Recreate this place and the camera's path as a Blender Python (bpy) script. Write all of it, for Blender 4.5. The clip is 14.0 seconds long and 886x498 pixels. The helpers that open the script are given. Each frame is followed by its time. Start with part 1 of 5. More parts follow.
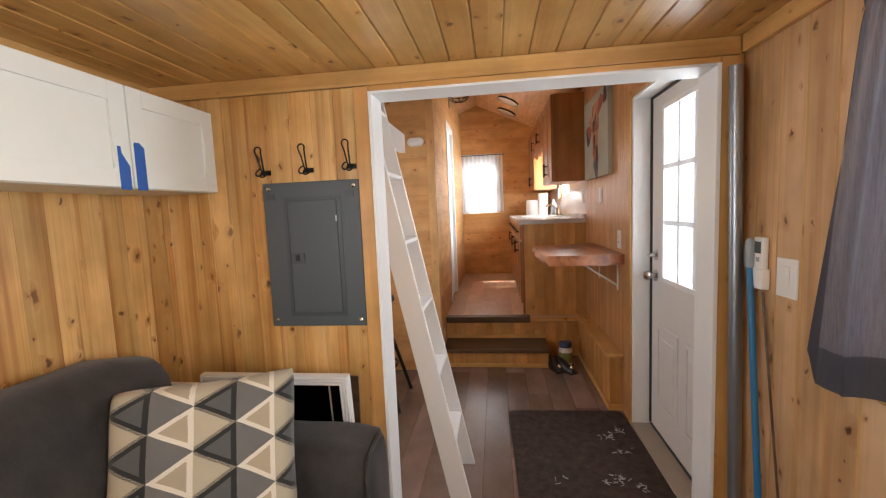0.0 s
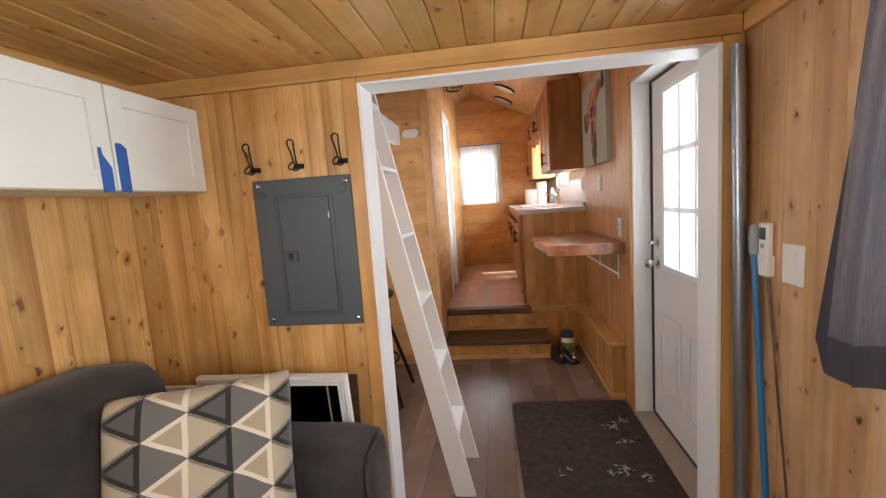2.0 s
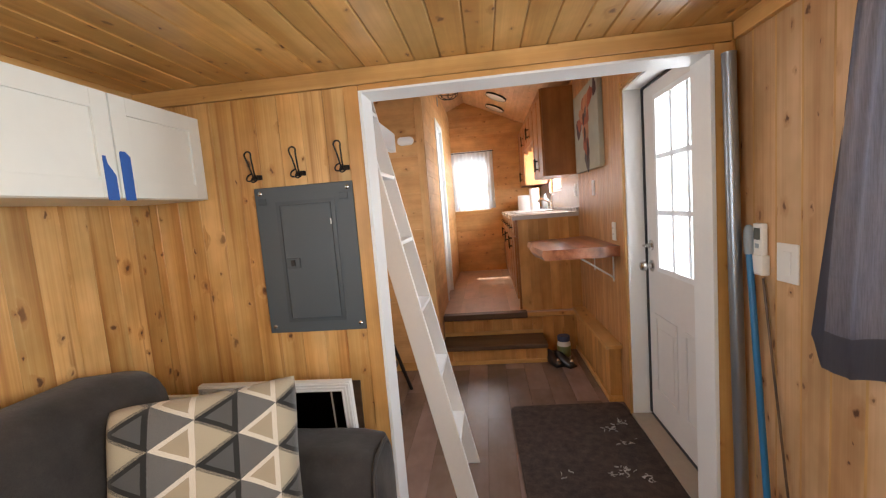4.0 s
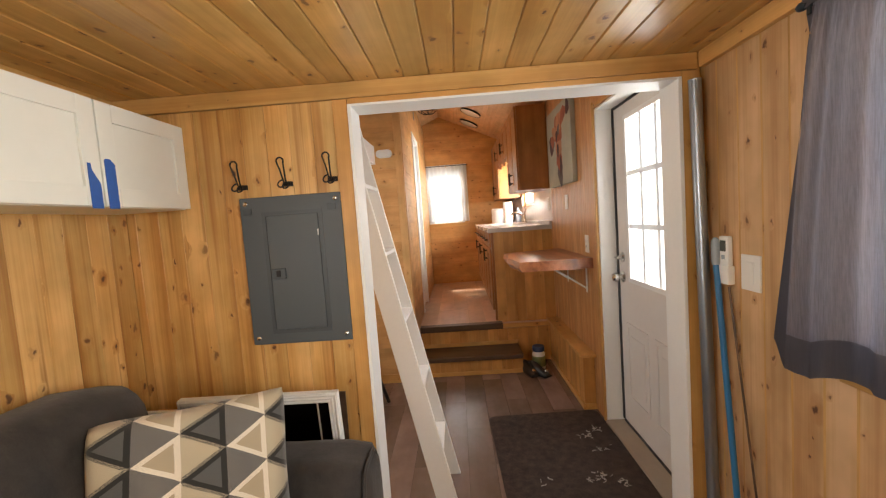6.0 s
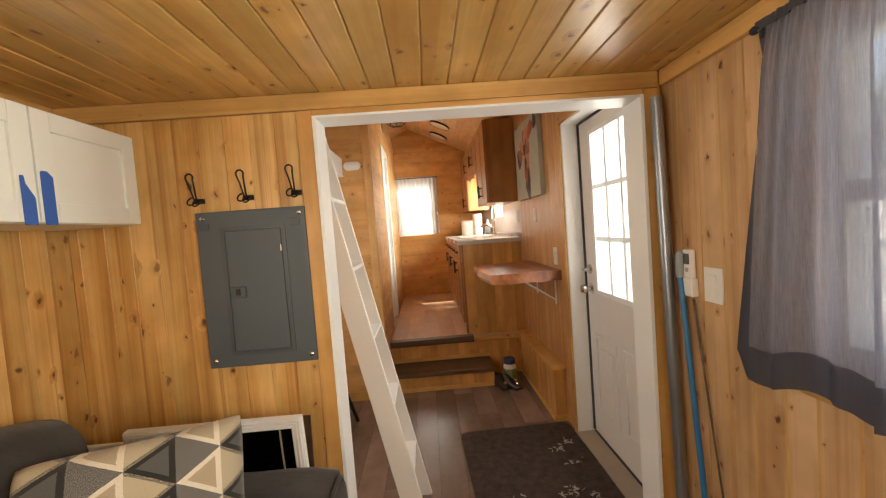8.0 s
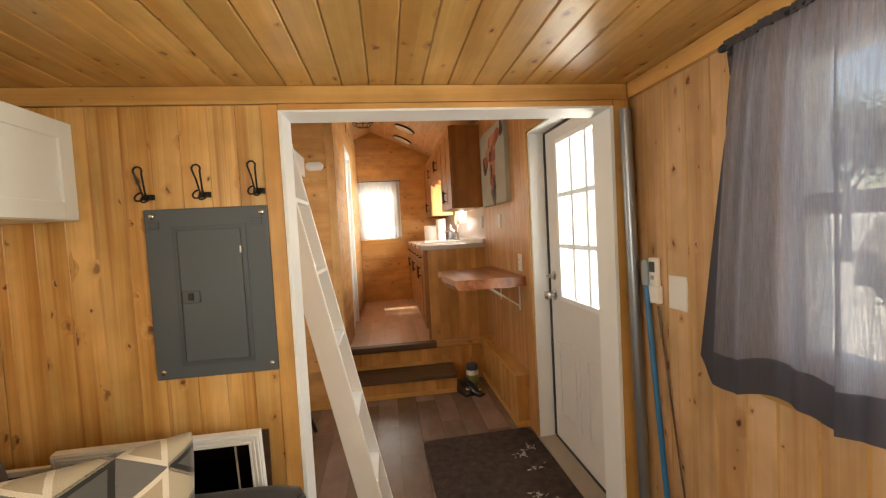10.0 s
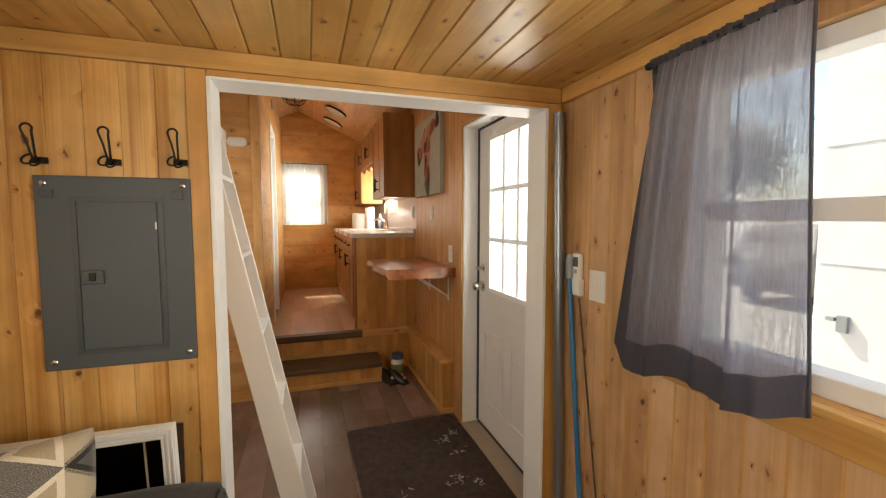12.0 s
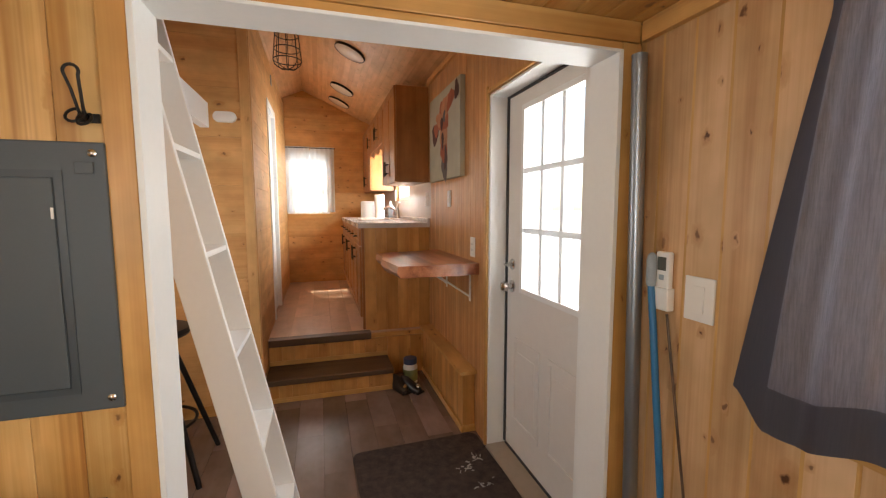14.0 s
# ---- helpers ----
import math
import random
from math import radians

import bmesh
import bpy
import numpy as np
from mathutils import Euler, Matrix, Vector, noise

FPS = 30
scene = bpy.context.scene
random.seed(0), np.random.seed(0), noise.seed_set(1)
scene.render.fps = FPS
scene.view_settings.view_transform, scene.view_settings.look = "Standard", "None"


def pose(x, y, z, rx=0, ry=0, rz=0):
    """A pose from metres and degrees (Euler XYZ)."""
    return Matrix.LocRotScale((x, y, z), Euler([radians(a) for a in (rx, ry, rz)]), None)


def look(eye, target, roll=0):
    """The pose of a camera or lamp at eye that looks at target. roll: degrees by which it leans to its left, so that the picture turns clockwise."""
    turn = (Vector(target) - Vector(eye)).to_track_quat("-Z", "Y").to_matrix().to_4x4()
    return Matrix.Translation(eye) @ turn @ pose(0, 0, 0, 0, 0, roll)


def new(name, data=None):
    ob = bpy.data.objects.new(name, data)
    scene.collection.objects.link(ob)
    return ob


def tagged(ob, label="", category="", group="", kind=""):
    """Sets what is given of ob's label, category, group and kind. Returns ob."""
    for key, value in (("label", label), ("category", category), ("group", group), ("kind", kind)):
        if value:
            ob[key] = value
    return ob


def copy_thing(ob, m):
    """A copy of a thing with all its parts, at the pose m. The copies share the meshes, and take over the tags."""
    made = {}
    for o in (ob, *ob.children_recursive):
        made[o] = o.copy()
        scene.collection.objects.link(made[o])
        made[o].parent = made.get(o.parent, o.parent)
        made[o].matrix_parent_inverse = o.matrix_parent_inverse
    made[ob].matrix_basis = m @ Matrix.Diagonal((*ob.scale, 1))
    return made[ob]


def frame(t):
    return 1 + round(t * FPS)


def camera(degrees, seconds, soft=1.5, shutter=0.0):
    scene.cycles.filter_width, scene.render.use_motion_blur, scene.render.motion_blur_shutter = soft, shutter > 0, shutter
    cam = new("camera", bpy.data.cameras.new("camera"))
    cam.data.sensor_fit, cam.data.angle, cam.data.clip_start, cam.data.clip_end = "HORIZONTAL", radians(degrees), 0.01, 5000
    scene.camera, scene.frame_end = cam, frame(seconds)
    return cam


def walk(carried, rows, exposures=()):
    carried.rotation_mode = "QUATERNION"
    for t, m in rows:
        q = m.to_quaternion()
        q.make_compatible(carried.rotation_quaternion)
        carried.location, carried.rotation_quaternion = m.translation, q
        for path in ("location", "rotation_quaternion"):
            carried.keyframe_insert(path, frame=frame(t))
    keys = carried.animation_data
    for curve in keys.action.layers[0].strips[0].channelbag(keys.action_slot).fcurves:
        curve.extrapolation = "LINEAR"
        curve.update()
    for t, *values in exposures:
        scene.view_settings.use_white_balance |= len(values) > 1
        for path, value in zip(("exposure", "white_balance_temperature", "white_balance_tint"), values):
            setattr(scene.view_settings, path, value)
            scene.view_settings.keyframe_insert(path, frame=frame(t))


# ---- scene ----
cam = camera(94.2, 14.0, 1.25)
EXPOSURES = [(0, 1.47, 6500, 10), (2.5, 1.52, 6350, 10), (5, 1.49, 6700, 10), (7.5, 1.46, 7900, 9), (10, 1.45, 7950, 6), (11.5, 1.34, 7900, 6), (13, 1.30, 7500, 8), (14, 1.37, 7100, 10)]
PATH = [
    (0, (0.071, 0.058, 1.383), (-0.189, 2.032, 1.196), -2.4),
    (0.5, (0.072, 0.057, 1.376), (-0.162, 2.031, 1.159), -2.8),
    (1, (0.067, 0.071, 1.374), (-0.151, 2.046, 1.144), -3.3),
    (1.5, (0.07, 0.085, 1.375), (-0.166, 2.058, 1.145), -3.7),
    (2, (0.083, 0.096, 1.39), (-0.182, 2.065, 1.161), -4.0),
    (2.5, (0.093, 0.107, 1.389), (-0.191, 2.075, 1.174), -4.3),
    (5, (0.012, 0.051, 1.383), (-0.141, 2.038, 1.206), -4.7),
    (5.5, (0.004, 0.046, 1.383), (-0.115, 2.037, 1.226), -4.5),
    (6, (-0.009, 0.036, 1.385), (-0.085, 2.029, 1.239), -4.1),
    (6.5, (-0.014, 0.037, 1.385), (-0.049, 2.032, 1.247), -3.8),
    (7, (-0.009, 0.048, 1.394), (0.013, 2.044, 1.262), -3.7),
    (7.5, (-0.004, 0.057, 1.396), (0.048, 2.053, 1.281), -4.0),
    (10, (-0.044, 0.108, 1.395), (0.224, 2.088, 1.306), -3.1),
    (10.5, (-0.09, 0.081, 1.395), (0.287, 2.042, 1.289), -1.9),
    (11, (-0.135, 0.068, 1.391), (0.34, 2.007, 1.27), -1.0),
    (11.5, (-0.149, 0.073, 1.387), (0.418, 1.985, 1.245), -0.3),
    (12, (-0.092, 0.112, 1.389), (0.528, 2.008, 1.246), -0.0),
    (12.5, (-0.023, 0.199, 1.392), (0.599, 2.094, 1.242), -0.1),
    (13, (0.009, 0.292, 1.381), (0.62, 2.189, 1.222), -0.2),
    (13.5, (-0.009, 0.409, 1.376), (0.597, 2.307, 1.206), -0.3),
    (14, (-0.018, 0.538, 1.379), (0.551, 2.445, 1.183), -0.1),
]
walk(cam, [(t, look(eye, target, roll)) for t, eye, target, roll in PATH], EXPOSURES)


# ---------- world, sun, window light ----------
SUN_EL, SUN_AZ = 52.0, 106.0
world = bpy.data.worlds.new("sky_world")
scene.world = world
world.use_nodes = True
wn = world.node_tree.nodes
sky = wn.new("ShaderNodeTexSky")
sky.sky_type, sky.sun_disc = "NISHITA", False
sky.sun_elevation, sky.sun_rotation = radians(SUN_EL), radians(90 - SUN_AZ)
wn["Background"].inputs["Strength"].default_value = 0.15
world.node_tree.links.new(sky.outputs["Color"], wn["Background"].inputs["Color"])

sun_data = bpy.data.lights.new("sun", "SUN")
sun_data.energy, sun_data.angle, sun_data.color = 5.0, radians(0.5), (1.0, 0.95, 0.86)
sun = new("sun", sun_data)
flat = 20 * math.cos(radians(SUN_EL))
sun.matrix_world = look((flat * math.cos(radians(SUN_AZ)), flat * math.sin(radians(SUN_AZ)), 20 * math.sin(radians(SUN_EL))), (0, 0, 0))


def window_light(name, at, target, sx, sy, watts, color=(0.93, 0.97, 1.0)):
    d = bpy.data.lights.new(name, "AREA")
    d.shape, d.size, d.size_y, d.energy, d.color = "RECTANGLE", sx, sy, watts, color
    ob = new(name, d)
    ob.matrix_world = look(at, target)
    return ob


XL_OUT = -1.345
window_light("living_window_light", (0.955, -0.32, 1.38), (-1, -0.10, 1.20), 1.15, 0.70, 13)
# lamp in an unseen window, inferred from the lit right wall
window_light("side_window_light", (XL_OUT, -0.60, 1.40), (1, -0.30, 1.10), 1.10, 0.66, 8.8)
# fill lamp added in an unseen opening, brightens the door side of the entry
window_light("entry_window_light", (XL_OUT, 2.55, 1.40), (1, 2.55, 1.0), 0.80, 0.60, 2.6, (0.96, 0.97, 1.0))
window_light("door_light", (1.10, 2.42, 1.42), (-1, 2.42, 1.42), 1.15, 1.10, 13)
window_light("far_window_light", (-0.16, 6.60, 1.73), (-0.16, 4.6, 0.40), 0.52, 0.80, 1.6)
window_light("kitchen_window_light", (1.02, 5.05, 1.72), (-1, 5.10, 1.45), 0.80, 0.50, 21)


# ---------- materials ----------
def material(name):
    m = bpy.data.materials.new(name)
    m.use_nodes = True
    nt = m.node_tree
    return m, nt, nt.nodes["Principled BSDF"]


def node(nt, kind, **values):
    n = nt.nodes.new("ShaderNode" + kind)
    for k, v in values.items():
        if k in n.inputs:
            n.inputs[k].default_value = v
    return n


def math_node(nt, op, a, b=None, clamp=False):
    n = nt.nodes.new("ShaderNodeMath")
    n.operation, n.use_clamp = op, clamp
    for i, v in enumerate((a, b)):
        if v is None:
            continue
        if isinstance(v, (int, float)):
            n.inputs[i].default_value = v
        else:
            nt.links.new(v, n.inputs[i])
    return n.outputs[0]


def mix_color(nt, fac, a, b, blend="MIX"):
    n = nt.nodes.new("ShaderNodeMix")
    n.data_type, n.blend_type = "RGBA", blend
    for sock, v in ((n.inputs[0], fac), (n.inputs[6], a), (n.inputs[7], b)):
        if isinstance(v, (int, float)):
            sock.default_value = v
        elif isinstance(v, tuple):
            sock.default_value = (*v, 1) if len(v) == 3 else v
        else:
            nt.links.new(v, sock)
    return n.outputs[2]


def ramp(nt, fac, stops):
    n = nt.nodes.new("ShaderNodeValToRGB")
    while len(n.color_ramp.elements) < len(stops):
        n.color_ramp.elements.new(0.5)
    for e, (p, c) in zip(n.color_ramp.elements, stops):
        e.position = p
        e.color = (c, c, c, 1) if isinstance(c, (int, float)) else (*c, 1)
    nt.links.new(fac, n.inputs[0])
    return n.outputs[0]


def bump(nt, bsdf, height, strength, distance=0.002):
    b = node(nt, "Bump", Strength=strength, Distance=distance)
    nt.links.new(height, b.inputs["Height"])
    nt.links.new(b.outputs[0], bsdf.inputs["Normal"])


def pine(name, light, mid, dark, axis="X", rough=0.42, knots=1.0, coat=0.12, spread=0.24, often=0.44, streak=11.0, relief=0.18, fleck=0.16, knot=1.0, hair=0.2, hearts=0.0):
    """Knotty softwood: long grain along one local axis, knots, board to board variation."""
    m, nt, bsdf = material(name)
    L = nt.links.new
    co = nt.nodes.new("ShaderNodeTexCoord")
    info = nt.nodes.new("ShaderNodeObjectInfo")
    isl = nt.nodes.new("ShaderNodeNewGeometry")
    rnd = math_node(nt, "ADD", info.outputs["Random"], isl.outputs["Random Per Island"])
    shift = nt.nodes.new("ShaderNodeCombineXYZ")
    for i, k in enumerate((37.0, 53.0, 19.0)):
        L(math_node(nt, "MULTIPLY", rnd, k), shift.inputs[i])
    sxyz = nt.nodes.new("ShaderNodeSeparateXYZ")
    L(co.outputs["Object"], sxyz.inputs[0])
    i0, i1, i2 = {"X": (0, 1, 2), "Y": (1, 0, 2), "Z": (2, 0, 1)}[axis]
    turn = nt.nodes.new("ShaderNodeCombineXYZ")
    L(sxyz.outputs[i0], turn.inputs[0])
    L(math_node(nt, "ADD", sxyz.outputs[i1], sxyz.outputs[i2]), turn.inputs[1])
    L(math_node(nt, "SUBTRACT", sxyz.outputs[i1], sxyz.outputs[i2]), turn.inputs[2])
    add = nt.nodes.new("ShaderNodeVectorMath")
    L(turn.outputs[0], add.inputs[0])
    L(shift.outputs[0], add.inputs[1])
    p = add.outputs[0]
    # knots: sparse cells, a little longer along the board
    kmap = nt.nodes.new("ShaderNodeMapping")
    kmap.inputs["Scale"].default_value = (8.0, 13.0, 1.0)
    L(p, kmap.inputs["Vector"])
    rag = node(nt, "TexNoise", Scale=38.0, Detail=3.0)
    L(p, rag.inputs["Vector"])
    ragged = nt.nodes.new("ShaderNodeVectorMath")
    ragged.operation = "MULTIPLY_ADD"
    L(rag.outputs["Color"], ragged.inputs[0])
    ragged.inputs[1].default_value = (0.32, 0.32, 0.0)
    L(kmap.outputs[0], ragged.inputs[2])
    vor = node(nt, "TexVoronoi", Scale=1.0, Randomness=0.95)
    vor.voronoi_dimensions = "2D"
    L(ragged.outputs[0], vor.inputs["Vector"])
    sep = nt.nodes.new("ShaderNodeSeparateColor")
    L(vor.outputs["Color"], sep.inputs[0])
    lot = math_node(nt, "MULTIPLY", math_node(nt, "SUBTRACT", math_node(nt, "FRACT", math_node(nt, "MULTIPLY", rnd, 13.7)), 0.5), 0.45)
    has = ramp(nt, math_node(nt, "ADD", sep.outputs[0], lot), [(1 - often, 0.0), (1.02 - often, 1.0)])
    size = math_node(nt, "ADD", math_node(nt, "MULTIPLY", math_node(nt, "POWER", sep.outputs[1], 2.0), 0.085 * knot), 0.035 * knot)
    near = math_node(nt, "DIVIDE", vor.outputs["Distance"], size)
    core = math_node(nt, "MULTIPLY", ramp(nt, near, [(0.5, 1.0), (1.0, 0.0)]), math_node(nt, "MULTIPLY", has, ramp(nt, sep.outputs[2], [(0.0, 0.6), (0.7, 1.0)])))
    halo = math_node(nt, "MULTIPLY", ramp(nt, math_node(nt, "MULTIPLY", near, 0.36), [(0.25, 1.0), (1.0, 0.0)]), has)
    # grain bent round the knots
    gmap = nt.nodes.new("ShaderNodeMapping")
    gmap.inputs["Scale"].default_value = (0.8, streak, streak)
    L(p, gmap.inputs["Vector"])
    bend = nt.nodes.new("ShaderNodeVectorMath")
    off = nt.nodes.new("ShaderNodeCombineXYZ")
    L(math_node(nt, "MULTIPLY", halo, 0.7), off.inputs[1])
    L(gmap.outputs[0], bend.inputs[0])
    L(off.outputs[0], bend.inputs[1])
    big = node(nt, "TexNoise", Scale=0.8, Detail=3.0, Roughness=0.55, Distortion=0.5)
    L(bend.outputs[0], big.inputs["Vector"])
    fine_map = nt.nodes.new("ShaderNodeMapping")
    fine_map.inputs["Scale"].default_value = (3.0, 120.0, 120.0)
    L(p, fine_map.inputs["Vector"])
    fine = node(nt, "TexNoise", Scale=1.0, Detail=2.0)
    L(fine_map.outputs[0], fine.inputs["Vector"])
    g = math_node(nt, "ADD", math_node(nt, "MULTIPLY", big.outputs[0], 1.0 - hair), math_node(nt, "MULTIPLY", fine.outputs[0], hair))
    col = ramp(nt, g, [(0.37, dark), (0.50, mid), (0.62, light)])
    tone = math_node(nt, "ADD", math_node(nt, "MULTIPLY", math_node(nt, "FRACT", math_node(nt, "MULTIPLY", rnd, 7.31)), spread), 1.0 - spread * 0.55)
    blotch = node(nt, "TexNoise", Scale=4.5, Detail=3.0, Roughness=0.6)
    L(p, blotch.inputs["Vector"])
    tone = math_node(nt, "MULTIPLY", tone, ramp(nt, blotch.outputs[0], [(0.32, 0.84), (0.68, 1.13)]))
    tc = nt.nodes.new("ShaderNodeCombineColor")
    L(tone, tc.inputs[0])
    L(tone, tc.inputs[1])
    L(math_node(nt, "POWER", tone, 1.25), tc.inputs[2])
    col = mix_color(nt, 1.0, col, tc.outputs[0], "MULTIPLY")
    # reddish heartwood streaks running the length of some boards
    hmap = nt.nodes.new("ShaderNodeMapping")
    hmap.inputs["Scale"].default_value = (0.55, 24.0, 24.0)
    L(p, hmap.inputs["Vector"])
    hb = nt.nodes.new("ShaderNodeVectorMath")
    L(hmap.outputs[0], hb.inputs[0])
    L(off.outputs[0], hb.inputs[1])
    heart = node(nt, "TexNoise", Scale=1.0, Detail=2.0, Roughness=0.5, Distortion=0.3)
    L(hb.outputs[0], heart.inputs["Vector"])
    col = mix_color(nt, math_node(nt, "MULTIPLY", ramp(nt, heart.outputs[0], [(0.55, 0.0), (0.70, 1.0)]), hearts), col, (dark[0] * 0.80, dark[1] * 0.66, dark[2] * 0.55))
    col = mix_color(nt, math_node(nt, "MULTIPLY", halo, 0.42 * knots), col, (dark[0] * 0.78, dark[1] * 0.58, dark[2] * 0.42))
    col = mix_color(nt, math_node(nt, "MULTIPLY", core, 0.92 * knots), col, (0.10, 0.035, 0.012))
    L(col, bsdf.inputs["Base Color"])
    L(math_node(nt, "ADD", math_node(nt, "MULTIPLY", fine.outputs[0], fleck), rough - fleck / 2), bsdf.inputs["Roughness"])
    bsdf.inputs["Coat Weight"].default_value = coat
    bsdf.inputs["Coat Roughness"].default_value = 0.25
    bump(nt, bsdf, g, relief, 0.0015)
    return m


def plain(name, color, rough=0.5, metal=0.0, grain=30.0, vary=0.08, relief=0.05, coat=0.0):
    """A painted, moulded or metal surface with two scales of slight variation."""
    m, nt, bsdf = material(name)
    co = nt.nodes.new("ShaderNodeTexCoord")
    a = node(nt, "TexNoise", Scale=grain, Detail=4.0)
    b = node(nt, "TexNoise", Scale=3.0, Detail=2.0)
    for n in (a, b):
        nt.links.new(co.outputs["Object"], n.inputs["Vector"])
    f = math_node(nt, "ADD", math_node(nt, "MULTIPLY", a.outputs[0], 0.5), math_node(nt, "MULTIPLY", b.outputs[0], 0.5))
    lo, hi = tuple(c * (1 - vary) for c in color), tuple(min(1, c * (1 + vary)) for c in color)
    nt.links.new(ramp(nt, f, [(0.3, lo), (0.7, hi)]), bsdf.inputs["Base Color"])
    nt.links.new(math_node(nt, "ADD", math_node(nt, "MULTIPLY", f, 0.16), rough - 0.08), bsdf.inputs["Roughness"])
    bsdf.inputs["Metallic"].default_value = metal
    bsdf.inputs["Coat Weight"].default_value = coat
    bump(nt, bsdf, a.outputs[0], relief, 0.001)
    return m


def fabric(name, dark, light, scale=900.0, rough=0.9, sheen=0.3, blotch=5.0):
    m, nt, bsdf = material(name)
    co = nt.nodes.new("ShaderNodeTexCoord")
    a = node(nt, "TexNoise", Scale=scale, Detail=2.0)
    b = node(nt, "TexNoise", Scale=blotch, Detail=5.0, Roughness=0.65)
    for n in (a, b):
        nt.links.new(co.outputs["Object"], n.inputs["Vector"])
    f = math_node(nt, "ADD", math_node(nt, "MULTIPLY", a.outputs[0], 0.4), math_node(nt, "MULTIPLY", b.outputs[0], 0.6))
    nt.links.new(ramp(nt, f, [(0.35, dark), (0.65, light)]), bsdf.inputs["Base Color"])
    bsdf.inputs["Roughness"].default_value = rough
    bsdf.inputs["Sheen Weight"].default_value = sheen
    bump(nt, bsdf, math_node(nt, "ADD", math_node(nt, "MULTIPLY", a.outputs[0], 0.12), b.outputs[0]), 0.5, 0.008)
    return m


PINE = pine("pine_board", (0.735, 0.465, 0.185), (0.635, 0.355, 0.116), (0.49, 0.235, 0.062), often=0.56, streak=9.0, knot=1.35, hearts=0.8, spread=0.30)
PINE_R = pine("pine_board_pale", (0.66, 0.425, 0.235), (0.585, 0.355, 0.18), (0.48, 0.265, 0.115), knots=1.1, spread=0.16, often=0.62, knot=1.2, hearts=0.25)
PINE_C = pine("pine_ceiling", (0.72, 0.455, 0.165), (0.645, 0.38, 0.122), (0.54, 0.29, 0.080), axis="Y", often=0.42, knot=1.35, streak=9.0, rough=0.34, coat=0.3, hearts=0.22)
PINE_TX = pine("pine_trim_x", (0.67, 0.395, 0.14), (0.605, 0.335, 0.108), (0.53, 0.27, 0.08), "X", knots=0.8, often=0.34, knot=1.3, hearts=0.3)
PINE_TY = pine("pine_trim_y", (0.67, 0.395, 0.14), (0.605, 0.335, 0.108), (0.53, 0.27, 0.08), "Y", knots=0.8, often=0.34, knot=1.3, hearts=0.3)
PINE_TZ = pine("pine_trim_z", (0.67, 0.395, 0.14), (0.605, 0.335, 0.108), (0.53, 0.27, 0.08), "Z", knots=0.8, often=0.34, knot=1.3, hearts=0.3)
BEAD = pine("beaded_pine", (0.60, 0.325, 0.138), (0.545, 0.275, 0.108), (0.48, 0.225, 0.082), rough=0.36, knots=0.0, coat=0.2, spread=0.06)
PINE_H = pine("pine_wide_board", (0.70, 0.405, 0.165), (0.66, 0.36, 0.135), (0.59, 0.30, 0.105), rough=0.54, coat=0.0, knots=0.7, spread=0.12, often=0.3, streak=7.0, knot=1.3, hearts=0.25)
PINE_HZ = pine("pine_corner_board", (0.72, 0.43, 0.18), (0.67, 0.38, 0.15), (0.61, 0.325, 0.118), "Z", rough=0.5, coat=0.0, knots=0.6, spread=0.1, often=0.25, streak=7.0)
PINE_S = pine("pine_short_board", (0.66, 0.36, 0.122), (0.585, 0.30, 0.092), (0.50, 0.235, 0.066), rough=0.4, knots=0.6, spread=0.20, often=0.3, streak=7.0, hearts=0.25)
OAK = pine("cabinet_oak", (0.41, 0.180, 0.056), (0.37, 0.155, 0.046), (0.33, 0.133, 0.039), "Z", rough=0.38, knots=0.0, coat=0.2, streak=9.0)
SLAB = pine("live_edge_slab", (0.44, 0.175, 0.080), (0.35, 0.125, 0.052), (0.20, 0.062, 0.025), "Y", rough=0.33, knots=0.5, coat=0.35)
PLY = pine("end_panel_ply", (0.56, 0.295, 0.112), (0.53, 0.27, 0.098), (0.49, 0.24, 0.082), "Z", rough=0.38, knots=0.15, coat=0.2)
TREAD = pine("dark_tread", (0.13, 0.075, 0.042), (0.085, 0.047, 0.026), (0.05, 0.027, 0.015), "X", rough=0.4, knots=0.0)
PLANK = pine("dark_floor_plank", (0.228, 0.166, 0.147), (0.216, 0.155, 0.136), (0.202, 0.143, 0.124), "X", rough=0.26, knots=0.0, coat=0.5, spread=0.62, streak=8.0, relief=0.02, fleck=0.03, hair=0.02)
PLANK_UP = pine("upper_floor_plank", (0.68, 0.445, 0.300), (0.65, 0.415, 0.275), (0.61, 0.38, 0.245), "X", rough=0.30, knots=0.0, coat=0.45, streak=8.0, relief=0.03, fleck=0.03, hair=0.02)
WHITE = plain("white_paint", (0.85, 0.865, 0.86), 0.42, grain=60, vary=0.02, relief=0.015)
WHITE_CAB = plain("white_cabinet_lacquer", (0.78, 0.79, 0.735), 0.38, grain=25, vary=0.02, relief=0.008)
DOOR_W = plain("door_white", (0.77, 0.745, 0.71), 0.40, grain=30, vary=0.03, relief=0.015)
PLASTIC = plain("white_plastic", (0.82, 0.81, 0.78), 0.35, grain=40, vary=0.02, relief=0.01)
PANEL_G = plain("grey_enamel", (0.078, 0.094, 0.106), 0.48, grain=220, vary=0.05, relief=0.10)
PANEL_D = plain("dark_grey_enamel", (0.06, 0.072, 0.082), 0.4, grain=220, vary=0.05)
BLACK = plain("black_iron", (0.022, 0.019, 0.018), 0.42, 0.5, grain=90, vary=0.25)
BRONZE = plain("dark_bronze", (0.035, 0.026, 0.02), 0.38, 0.7, grain=90, vary=0.2)
CHROME = plain("satin_chrome", (0.62, 0.61, 0.60), 0.22, 1.0, grain=50, vary=0.06, relief=0.01)
